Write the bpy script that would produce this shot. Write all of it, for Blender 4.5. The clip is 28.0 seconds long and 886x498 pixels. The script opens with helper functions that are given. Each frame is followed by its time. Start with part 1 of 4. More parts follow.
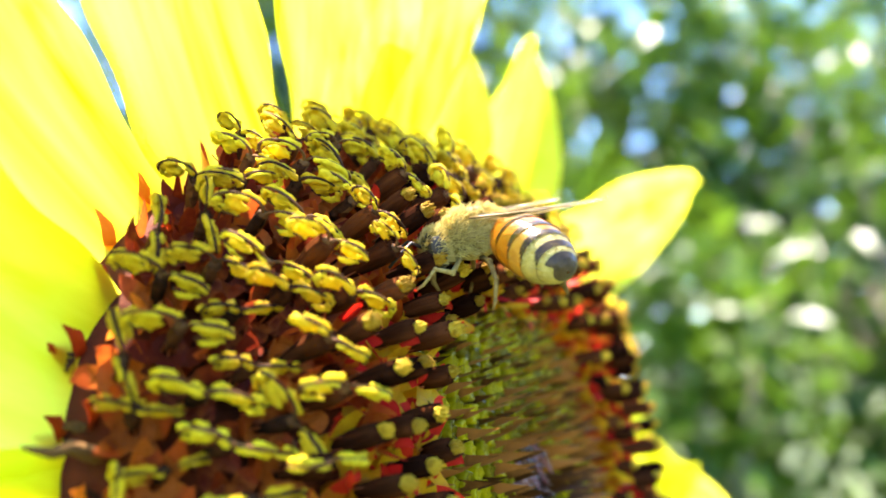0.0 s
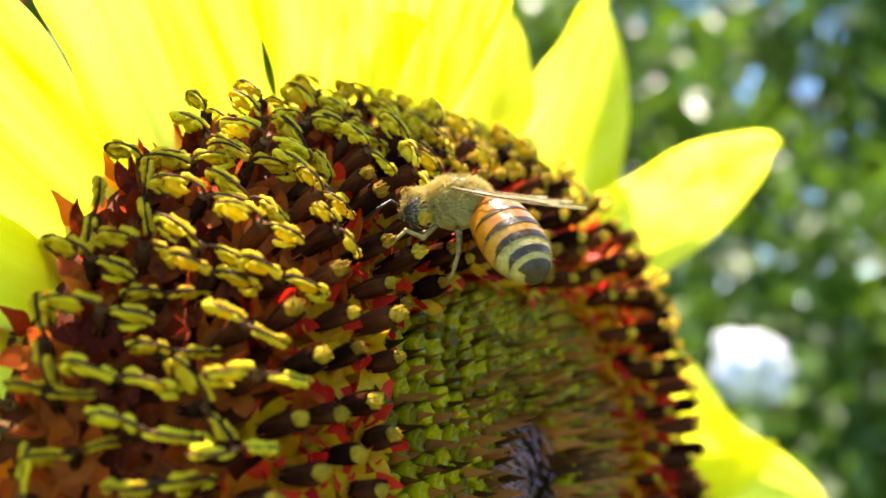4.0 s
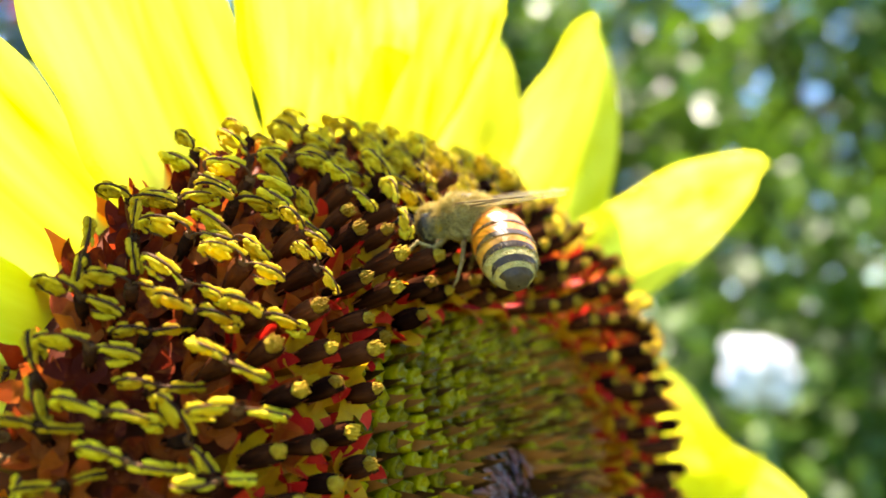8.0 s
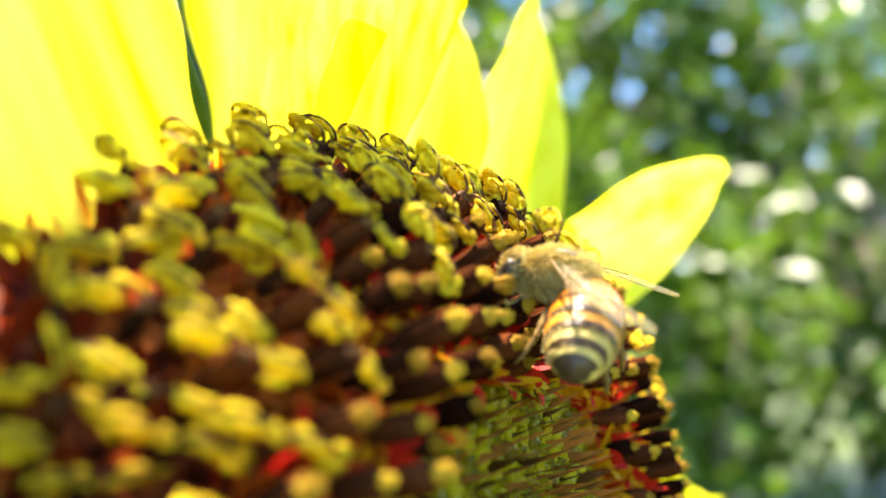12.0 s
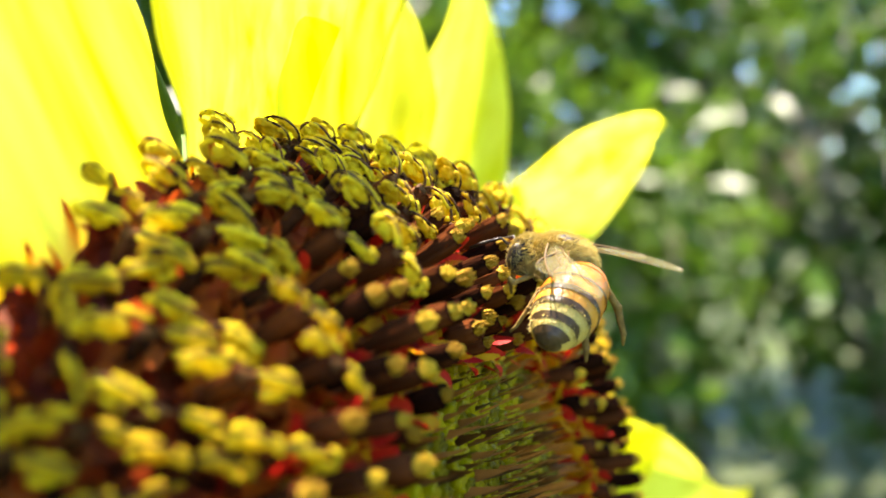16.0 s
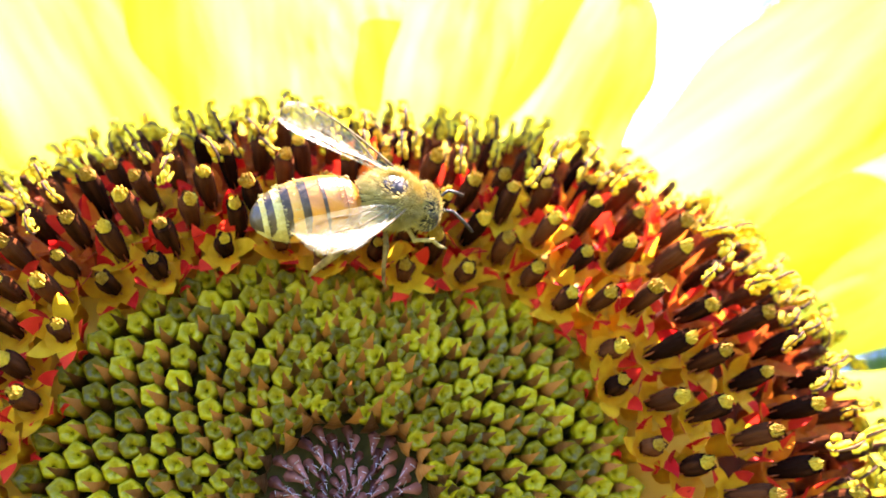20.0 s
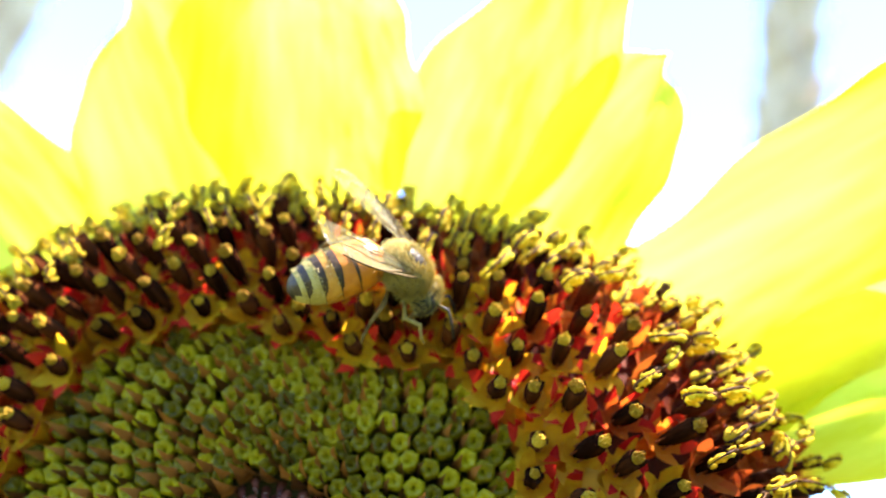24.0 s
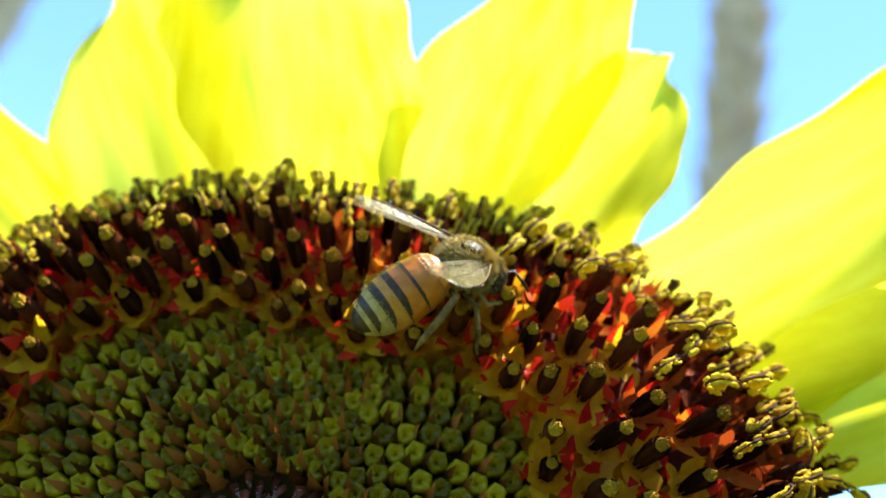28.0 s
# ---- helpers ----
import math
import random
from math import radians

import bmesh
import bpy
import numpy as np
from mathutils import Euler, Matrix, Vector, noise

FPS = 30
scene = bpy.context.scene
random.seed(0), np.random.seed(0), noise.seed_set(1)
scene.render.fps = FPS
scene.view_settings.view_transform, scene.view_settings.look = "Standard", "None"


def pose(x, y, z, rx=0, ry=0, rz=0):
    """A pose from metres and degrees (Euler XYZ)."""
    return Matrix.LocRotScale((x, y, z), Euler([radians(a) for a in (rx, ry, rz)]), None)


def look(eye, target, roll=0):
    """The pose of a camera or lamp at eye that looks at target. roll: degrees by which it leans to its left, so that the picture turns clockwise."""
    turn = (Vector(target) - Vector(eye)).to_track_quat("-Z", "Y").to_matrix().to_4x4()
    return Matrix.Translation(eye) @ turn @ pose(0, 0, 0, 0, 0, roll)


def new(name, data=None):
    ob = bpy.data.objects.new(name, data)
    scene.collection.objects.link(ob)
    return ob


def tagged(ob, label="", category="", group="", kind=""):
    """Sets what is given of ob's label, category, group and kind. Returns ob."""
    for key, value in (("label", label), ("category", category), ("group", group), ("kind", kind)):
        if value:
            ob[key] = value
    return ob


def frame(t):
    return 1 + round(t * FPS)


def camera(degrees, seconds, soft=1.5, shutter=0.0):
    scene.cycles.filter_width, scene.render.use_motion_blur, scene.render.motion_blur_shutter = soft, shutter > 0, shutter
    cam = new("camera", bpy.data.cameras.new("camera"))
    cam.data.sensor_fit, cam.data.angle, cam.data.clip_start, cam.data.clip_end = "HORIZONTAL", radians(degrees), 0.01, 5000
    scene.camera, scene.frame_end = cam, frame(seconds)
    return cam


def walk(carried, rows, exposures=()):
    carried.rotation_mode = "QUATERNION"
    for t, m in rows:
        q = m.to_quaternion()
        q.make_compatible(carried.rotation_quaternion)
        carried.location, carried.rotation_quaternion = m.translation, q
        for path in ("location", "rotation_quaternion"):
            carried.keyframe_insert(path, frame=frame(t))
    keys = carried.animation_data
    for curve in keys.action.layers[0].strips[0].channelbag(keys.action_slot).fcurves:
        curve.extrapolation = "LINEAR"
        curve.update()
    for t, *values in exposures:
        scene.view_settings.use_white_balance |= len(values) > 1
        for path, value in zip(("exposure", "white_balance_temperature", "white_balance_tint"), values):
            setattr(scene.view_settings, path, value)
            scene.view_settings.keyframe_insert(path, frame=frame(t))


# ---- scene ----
cam = camera(48.4, 28.0, soft=1.7)
# Macro lens: a small aperture focused a hand's width away.
cam.data.dof.use_dof, cam.data.dof.focus_distance, cam.data.dof.aperture_fstop = True, 0.0645, 25.0
CM = 0.01
# seconds, eye, target (centimetres), roll
PATH = [
    (0, (0.17, 0.077, 129.656), (0.112, 2.061, 129.902), -7.5),
    (0.5, (0.544, -0.559, 129.666), (0.393, 1.422, 129.901), -7.5),
    (1, (1.028, -0.873, 129.692), (0.751, 1.1, 129.875), -6.9),
    (1.5, (1.923, -0.862, 129.748), (1.511, 1.091, 129.868), -6.2),
    (2, (2.108, -0.603, 129.956), (1.648, 1.34, 130.07), -6.2),
    (2.5, (1.771, 0.411, 130.101), (1.345, 2.361, 130.231), -6.0),
    (3, (1.651, 0.703, 129.979), (1.272, 2.661, 130.131), -5.7),
    (3.5, (1.448, 0.379, 129.751), (1.069, 2.335, 129.923), -5.9),
    (5.5, (1.544, 0.545, 129.69), (1.177, 2.5, 129.898), -6.7),
    (6, (1.72, 0.085, 129.748), (1.344, 2.038, 129.962), -6.6),
    (6.5, (1.577, 0.056, 129.83), (1.182, 2.006, 130.041), -6.4),
    (7, (1.652, 0.088, 129.972), (1.253, 2.038, 130.173), -6.1),
    (7.5, (1.716, 0.173, 129.985), (1.316, 2.122, 130.183), -6.1),
    (8, (1.724, 0.182, 129.873), (1.33, 2.133, 130.069), -6.1),
    (8.5, (1.566, 0.177, 129.817), (1.178, 2.13, 130.012), -5.9),
    (9, (1.291, 0.516, 129.683), (0.886, 2.465, 129.876), -5.8),
    (9.5, (1.429, 0.837, 129.695), (1.004, 2.782, 129.887), -6.1),
    (10, (1.651, 0.787, 129.742), (1.2, 2.726, 129.938), -6.2),
    (10.5, (1.407, 0.754, 129.874), (1.004, 2.703, 130.075), -6.1),
    (11, (0.479, 0.98, 130.214), (0.19, 2.95, 130.4), -6.2),
    (11.5, (0.167, 1.482, 130.42), (0.004, 3.468, 130.588), -6.9),
    (12, (0.225, 2.079, 130.539), (0.179, 4.074, 130.68), -7.6),
    (12.5, (0.256, 1.864, 130.584), (0.239, 3.86, 130.705), -8.5),
    (14.5, (0.103, 2.066, 131.196), (0.162, 4.065, 131.154), -10.1),
    (15, (0.255, 2.108, 131.095), (0.301, 4.107, 131.05), -10.1),
    (15.5, (0.164, 1.768, 131.015), (0.204, 3.767, 130.978), -10.4),
    (16, (0.147, 1.619, 130.954), (0.201, 3.618, 130.924), -9.8),
    (16.5, (0.576, 1.138, 130.456), (0.453, 3.135, 130.48), -8.1),
    (17, (1.921, 0.653, 129.936), (1.529, 2.611, 130.043), -5.9),
    (17.5, (3.858, 1.322, 129.235), (3.118, 3.164, 129.481), -7.0),
    (18, (4.543, 1.75, 128.782), (3.466, 3.396, 129.146), -6.9),
    (18.5, (5.859, 3.345, 128.534), (4.514, 4.759, 128.974), -6.2),
    (19, (5.782, 5.21, 128.468), (4.226, 6.365, 128.962), -3.6),
    (19.5, (5.955, 5.726, 128.466), (4.281, 6.666, 129.025), -1.2),
    (20, (6.599, 5.586, 128.244), (4.918, 6.497, 128.832), -0.0),
    (20.5, (6.431, 5.774, 128.235), (4.706, 6.595, 128.827), 2.3),
    (21, (7.012, 6.07, 128.325), (5.221, 6.693, 128.96), 5.4),
    (21.5, (7.748, 6.418, 128.562), (5.926, 7.001, 129.144), 6.6),
    (23.5, (7.487, 7.482, 128.363), (5.621, 7.883, 128.963), 10.1),
    (24, (7.914, 7.515, 128.423), (6.07, 7.909, 129.09), 10.2),
    (24.5, (8.025, 7.64, 128.399), (6.182, 7.989, 129.095), 10.3),
    (25, (7.927, 7.479, 128.4), (6.096, 7.829, 129.126), 10.0),
    (25.5, (7.886, 7.614, 128.276), (6.057, 7.949, 129.014), 10.3),
    (26, (8.258, 8.094, 128.27), (6.423, 8.386, 129.011), 11.0),
    (26.5, (7.726, 8.142, 128.185), (5.89, 8.424, 128.925), 11.1),
    (27, (7.304, 7.841, 128.153), (5.485, 8.181, 128.913), 10.8),
    (27.5, (6.949, 7.122, 127.86), (5.155, 7.535, 128.642), 10.3),
    (28, (7.294, 7.314, 127.896), (5.524, 7.773, 128.705), 10.3),
]
EXPOSURES = [(0, 3.05, 6800, 20), (1, 2.75, 7000, 18), (2, 2.45, 7200, 18), (3.5, 2.45, 7200, 18), (6, 2.65, 7200, 18), (8, 2.55, 7200, 18),
             (10, 2.75, 7400, 20), (11, 2.98, 7200, 18), (12.2, 2.75, 7300, 18), (16, 2.55, 7300, 18), (17, 2.72, 7000, 22), (18.5, 3.0, 7000, 24), (19.3, 3.5, 6600, 32),
             (20, 3.75, 6500, 34), (21.5, 3.6, 6400, 32), (23.5, 3.2, 6300, 26), (24.1, 2.55, 6400, 18), (24.5, 1.5, 6500, 10), (25, 1.25, 6400, 8),
             (27, 1.25, 6400, 8), (28, 1.7, 6500, 10)]
walk(cam, [(t, look(Vector(eye) * CM, Vector(target) * CM, roll)) for t, eye, target, roll in PATH], EXPOSURES)

# ---- light ----
TO_SUN = Vector((-0.007, 0.27, 0.96)).normalized()
world = bpy.data.worlds.new("world")
scene.world = world
world.use_nodes = True
sky = world.node_tree.nodes.new("ShaderNodeTexSky")
sky.sky_type, sky.sun_disc = "NISHITA", False
sky.sun_elevation, sky.sun_rotation = math.asin(TO_SUN.z), math.atan2(TO_SUN.x, TO_SUN.y)
sky.air_density, sky.dust_density, sky.ozone_density, sky.altitude = 1.0, 0.0, 0.6, 1500
clean_air = world.node_tree.nodes.new("ShaderNodeMix")      # deep tropical blue
clean_air.data_type, clean_air.blend_type = "RGBA", "MULTIPLY"
clean_air.inputs[0].default_value, clean_air.inputs[7].default_value = 1.0, (0.62, 0.84, 1.04, 1)
world.node_tree.links.new(sky.outputs[0], clean_air.inputs[6])
world.node_tree.links.new(clean_air.outputs[2], world.node_tree.nodes["Background"].inputs[0])
world.node_tree.nodes["Background"].inputs[1].default_value = 0.172
sun_data = bpy.data.lights.new("sun", "SUN")
sun_data.energy, sun_data.angle, sun_data.color = 5.0, radians(0.5), (1.0, 0.95, 0.86)
sun = new("sun", sun_data)
sun.matrix_world = look((0, 0, 5), Vector((0, 0, 5)) - TO_SUN)

# ---- materials ----
def material(name, low, high, scale=300.0, rough=0.6, bump=0.0, bump_scale=None, detail=4.0, random_mix=0.0, thin=0.0, thin_colour=None,
             specular=0.4, stretch=(1, 1, 1), sheen=0.0, metal=0.0):
    """A noisy two-colour surface with fine relief. random_mix: how far each object or island differs. thin: share of light that shines through."""
    m = bpy.data.materials.new(name)
    m.use_nodes = True
    nt = m.node_tree
    n, links = nt.nodes, nt.links
    shader = n["Principled BSDF"]
    coord = n.new("ShaderNodeTexCoord")
    mapping = n.new("ShaderNodeMapping")
    mapping.inputs["Scale"].default_value = stretch
    links.new(coord.outputs["Object"], mapping.inputs["Vector"])
    fine = n.new("ShaderNodeTexNoise")
    fine.inputs["Scale"].default_value, fine.inputs["Detail"].default_value = scale, detail
    links.new(mapping.outputs[0], fine.inputs["Vector"])
    broad = n.new("ShaderNodeTexNoise")
    broad.inputs["Scale"].default_value = scale * 0.17
    links.new(mapping.outputs[0], broad.inputs["Vector"])
    mixed = n.new("ShaderNodeMath")
    mixed.operation = "MULTIPLY_ADD"
    links.new(broad.outputs["Fac"], mixed.inputs[0])
    mixed.inputs[1].default_value = 0.5
    half = n.new("ShaderNodeMath")
    half.operation = "MULTIPLY"
    links.new(fine.outputs["Fac"], half.inputs[0])
    half.inputs[1].default_value = 0.5
    links.new(half.outputs[0], mixed.inputs[2])
    value = mixed.outputs[0]
    if random_mix:
        info = n.new("ShaderNodeObjectInfo")
        add = n.new("ShaderNodeMath")
        add.operation = "MULTIPLY_ADD"
        links.new(info.outputs["Random"], add.inputs[0])
        add.inputs[1].default_value = random_mix
        shift = n.new("ShaderNodeMath")
        shift.operation = "SUBTRACT"
        links.new(value, shift.inputs[0])
        shift.inputs[1].default_value = random_mix / 2
        links.new(shift.outputs[0], add.inputs[2])
        value = add.outputs[0]
    ramp = n.new("ShaderNodeValToRGB")
    ramp.color_ramp.elements[0].position, ramp.color_ramp.elements[0].color = 0.32, (*low, 1)
    ramp.color_ramp.elements[1].position, ramp.color_ramp.elements[1].color = 0.68, (*high, 1)
    links.new(value, ramp.inputs[0])
    links.new(ramp.outputs[0], shader.inputs["Base Color"])
    shader.inputs["Roughness"].default_value = rough
    shader.inputs["Specular IOR Level"].default_value = specular
    shader.inputs["Metallic"].default_value = metal
    shader.inputs["Sheen Weight"].default_value = sheen
    if bump:
        relief = n.new("ShaderNodeTexNoise")
        relief.inputs["Scale"].default_value = bump_scale or scale
        links.new(mapping.outputs[0], relief.inputs["Vector"])
        b = n.new("ShaderNodeBump")
        b.inputs["Strength"].default_value, b.inputs["Distance"].default_value = bump, 0.0004
        links.new(relief.outputs["Fac"], b.inputs["Height"])
        links.new(b.outputs[0], shader.inputs["Normal"])
    if thin:
        glow = n.new("ShaderNodeBsdfTranslucent")
        if thin_colour:
            glow.inputs[0].default_value = (*thin_colour, 1)
        else:
            links.new(ramp.outputs[0], glow.inputs[0])
        both = n.new("ShaderNodeMixShader")
        both.inputs[0].default_value = thin
        links.new(shader.outputs[0], both.inputs[1])
        links.new(glow.outputs[0], both.inputs[2])
        links.new(both.outputs[0], n["Material Output"].inputs[0])
    return m


PETAL = material("petal_yellow", (0.70, 0.62, 0.002), (0.97, 0.94, 0.09), 500, 0.55, 0.5, 1100, stretch=(0.04, 1, 1), random_mix=0.06, thin=0.9, specular=0.2)
COROLLA = material("corolla_gold", (0.62, 0.25, 0.006), (0.88, 0.54, 0.014), 900, 0.5, 0.3, random_mix=0.3, thin=0.6, specular=0.15)
FLAME = material("tube_orange", (0.42, 0.05, 0.006), (0.72, 0.21, 0.014), 900, 0.5, 0.3, random_mix=0.5, thin=0.55, specular=0.1)
LOBE = material("lobe_red", (0.40, 0.008, 0.005), (0.68, 0.036, 0.011), 900, 0.5, 0.35, 1600, random_mix=0.55, thin=0.34, specular=0.06)
BRACT = material("bract_orange", (0.34, 0.035, 0.008), (0.70, 0.19, 0.022), 500, 0.5, 0.2, random_mix=0.5, thin=0.45, specular=0.15)
ANTHER = material("anther_brown", (0.012, 0.004, 0.002), (0.095, 0.027, 0.008), 1700, 0.95, 0.8, 2600, random_mix=0.35, stretch=(1, 1, 0.12), specular=0.0)
POLLEN = material("pollen_yellow", (0.58, 0.36, 0.006), (0.92, 0.74, 0.022), 2600, 0.8, 0.9, 5000, random_mix=0.3, specular=0.2, thin=0.35)
GOLD = material("pollen_gold", (0.36, 0.18, 0.007), (0.76, 0.48, 0.025), 2600, 0.8, 0.9, 5000, random_mix=0.4, specular=0.2, thin=0.25)
FILAMENT = material("filament_red", (0.22, 0.035, 0.008), (0.46, 0.12, 0.02), 1500, 0.6, 0.2, thin=0.2)
STIGMA = material("stigma_brown", (0.03, 0.012, 0.005), (0.17, 0.075, 0.024), 1800, 0.6, 0.5, 3000, random_mix=0.3, specular=0.05)
BUD = material("bud_green", (0.11, 0.08, 0.0005), (0.40, 0.31, 0.001), 1100, 0.45, 0.6, 1900, random_mix=0.3, thin=0.12, specular=0.06)
BUD_TIP = material("bud_tip_gold", (0.07, 0.05, 0.001), (0.38, 0.29, 0.002), 1500, 0.25, 0.5, random_mix=0.3, specular=0.15)
SCALE_BROWN = material("scale_brown", (0.06, 0.02, 0.004), (0.36, 0.125, 0.022), 900, 0.4, 0.4, random_mix=0.6, specular=0.15, thin=0.2)
HEART = material("heart_purple", (0.07, 0.020, 0.014), (0.27, 0.085, 0.055), 900, 0.22, 0.4, random_mix=0.5)
HAIR = material("hair_pale", (0.36, 0.28, 0.26), (0.60, 0.52, 0.48), 900, 0.4, thin=0.3)
GREEN = material("sepal_green", (0.030, 0.065, 0.006), (0.10, 0.17, 0.015), 180, 0.65, 0.4, 500, random_mix=0.3, thin=0.35, specular=0.08)
STEM = material("stem_green", (0.05, 0.10, 0.015), (0.13, 0.20, 0.04), 90, 0.6, 0.5, 400)
RECEPT = material("receptacle_yellow", (0.58, 0.26, 0.010), (0.80, 0.48, 0.02), 600, 0.6, 0.4)
# Shade in the gaps between buds, put into the receptacle's colour as near-black.
GAP_SHADE = material("gap_shade_dark", (0.012, 0.010, 0.003), (0.05, 0.035, 0.008), 600, 0.9, 0.4, specular=0.05)
OLD_COROLLA = material("corolla_maroon", (0.10, 0.012, 0.004), (0.46, 0.105, 0.012), 1500, 0.6, 0.4, random_mix=0.5, thin=0.35, specular=0.1)
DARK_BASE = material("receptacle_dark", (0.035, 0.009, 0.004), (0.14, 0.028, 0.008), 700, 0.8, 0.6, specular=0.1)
MAROON = material("palea_maroon", (0.12, 0.012, 0.004), (0.46, 0.075, 0.011), 1300, 0.55, 0.3, random_mix=0.5, thin=0.35, specular=0.1)
OLD_ANTHER = material("anther_faded", (0.02, 0.008, 0.004), (0.10, 0.035, 0.014), 1500, 0.85, 0.8, 2600, random_mix=0.3, specular=0.03)
WITHER = material("withered_brown", (0.03, 0.014, 0.004), (0.13, 0.065, 0.018), 1500, 0.8, 0.6, random_mix=0.4, specular=0.1)


# ---- building blocks ----
def make_mesh(name, pieces, mats, smooth=True):
    """One mesh from pieces of (verts in metres, faces, material index)."""
    verts, faces, idx = [], [], []
    for v, f, k in pieces:
        base = len(verts)
        verts.extend(map(tuple, v))
        faces.extend([tuple(base + i for i in q) for q in f])
        idx.extend([k] * len(f) if isinstance(k, int) else k)
    me = bpy.data.meshes.new(name)
    me.from_pydata(verts, [], faces)
    for m in mats:
        me.materials.append(m)
    me.polygons.foreach_set("material_index", idx)
    me.polygons.foreach_set("use_smooth", [smooth] * len(faces))
    me.update()
    return me


def part(name, me, parent, m=None, label="", kind=""):
    ob = new(name, me)
    ob.parent = parent
    if m is not None:
        ob.matrix_basis = m
    return tagged(ob, label, kind=kind)


def lathe(profile, seg=10, unit=0.001, ridge=0.0, ridges=5, cap=True):
    """Round body about z from (radius, height) pairs."""
    v, f = [], []
    for r, z in profile:
        for i in range(seg):
            a = 2 * math.pi * i / seg
            q = r * (1 + ridge * math.cos(ridges * a))
            v.append((q * math.cos(a) * unit, q * math.sin(a) * unit, z * unit))
    for j in range(len(profile) - 1):
        for i in range(seg):
            k = (i + 1) % seg
            f.append((j * seg + i, j * seg + k, (j + 1) * seg + k, (j + 1) * seg + i))
    if cap:
        f.append(tuple(range((len(profile) - 1) * seg, len(profile) * seg)))
    return v, f


def tube(points, radii, seg=6, unit=0.001):
    """Round tube along points."""
    v, f = [], []
    pts = [Vector(p) for p in points]
    side = None
    for i, p in enumerate(pts):
        d = (pts[min(i + 1, len(pts) - 1)] - pts[max(i - 1, 0)]).normalized()
        if side is None:
            side = d.orthogonal().normalized()
        side = (side - d * side.dot(d)).normalized()
        up = d.cross(side)
        r = radii[i] if hasattr(radii, "__len__") else radii
        for k in range(seg):
            a = 2 * math.pi * k / seg
            v.append((p + side * r * math.cos(a) + up * r * math.sin(a)) * unit)
    for j in range(len(pts) - 1):
        for k in range(seg):
            n = (k + 1) % seg
            f.append((j * seg + k, j * seg + n, (j + 1) * seg + n, (j + 1) * seg + k))
    f.append(tuple(range(seg))[::-1])
    f.append(tuple(range((len(pts) - 1) * seg, len(pts) * seg)))
    return v, f


def blob(rx, ry, rz, centre=(0, 0, 0), seg=10, rings=7, unit=0.001, rough=0.0, rng=None):
    """Rounded body with an uneven skin."""
    v, f = [], []
    for j in range(rings + 1):
        th = math.pi * j / rings
        for i in range(seg):
            a = 2 * math.pi * i / seg
            k = 1 + (rng.uniform(-rough, rough) if rng else 0)
            v.append(((centre[0] + rx * k * math.sin(th) * math.cos(a)) * unit, (centre[1] + ry * k * math.sin(th) * math.sin(a)) * unit,
                      (centre[2] + rz * k * math.cos(th)) * unit))
    for j in range(rings):
        for i in range(seg):
            n = (i + 1) % seg
            f.append((j * seg + i, (j + 1) * seg + i, (j + 1) * seg + n, j * seg + n))
    return v, f


def blade(length, width, rise, lean, fold=0.25, rows=4, unit=0.001, base=0.6):
    """Pointed, folded tongue that leaves the z axis: rise along z, lean outwards along x."""
    v, f = [], []
    for j in range(rows + 1):
        u = j / rows
        w = width * (base + (1 - base) * math.sin(math.pi * min(1, u * 1.6 + 0.1))) * (1 - u ** 2.2) + 0.02
        x, z = lean * u ** 1.6, rise * u - 0.18 * rise * u ** 3
        for s in (-1, 0, 1):
            v.append(((x - fold * w * (1 if s == 0 else 0)) * unit, s * w * 0.5 * unit, z * unit))
    for j in range(rows):
        for k in range(2):
            a = j * 3 + k
            f.append((a, a + 1, a + 4, a + 3))
    return v, f


def moved(piece, m):
    v, f, k = piece
    return [m @ Vector(p) for p in v], f, k


# ---- floret meshes ----
rng = random.Random(7)


def corolla_pieces(r):
    """Golden tube with five broad pointed lobes spread almost flat: one half of each is yellow, the other half and the point are red and curl up."""
    v, f = lathe([(0.7, -1.2), (0.8, 0.6), (0.95, 1.4), (1.15, 1.9)], 10, cap=False)
    idx = [0] * len(f)
    rim = 30
    for i in range(5):
        mid = 2 * i + 1
        last = [rim + 2 * i, rim + mid, rim + (2 * i + 2) % 10]
        a = 2 * math.pi * mid / 10
        out, side = Vector((math.cos(a), math.sin(a), 0)), Vector((-math.sin(a), math.cos(a), 0))
        start = Vector(v[rim + mid])
        wide, rise, lean, sway = r.uniform(0.55, 0.82), r.uniform(0.3, 2.0), r.uniform(0.7, 1.9), r.uniform(-0.8, 0.8)
        hem, curl = r.choice((0, 1, 2, 2, 2)), r.uniform(0.2, 0.9)
        for j in range(1, 6):
            u = j / 5
            c = start + (out * lean * u * (1.25 - 0.4 * u) + Vector((0, 0, rise * u - 0.3 * u * u)) + side * sway * u * u) * 0.001
            w = wide * (1 - u ** 1.6) * 0.001 + 0.00002
            base = len(v)
            v += [c - side * w + Vector((0, 0, curl * w * u * (hem == 2))), c + (-out * 0.15 + Vector((0, 0, -0.1))) * w, c + side * w + Vector((0, 0, curl * w * u))]
            now = [base, base + 1, base + 2]
            f += [(last[0], last[1], now[1], now[0]), (last[1], last[2], now[2], now[1])]
            idx += [1 if (hem == 2 and j > 1) or j > 4 else 0, 1 if hem and j > 1 else 0]
            last = now
    throat = lathe([(1.1, 1.82), (0.75, 1.72), (0.3, 1.6)], 10, cap=False)
    return [(v, f, idx), (*throat, 0)]


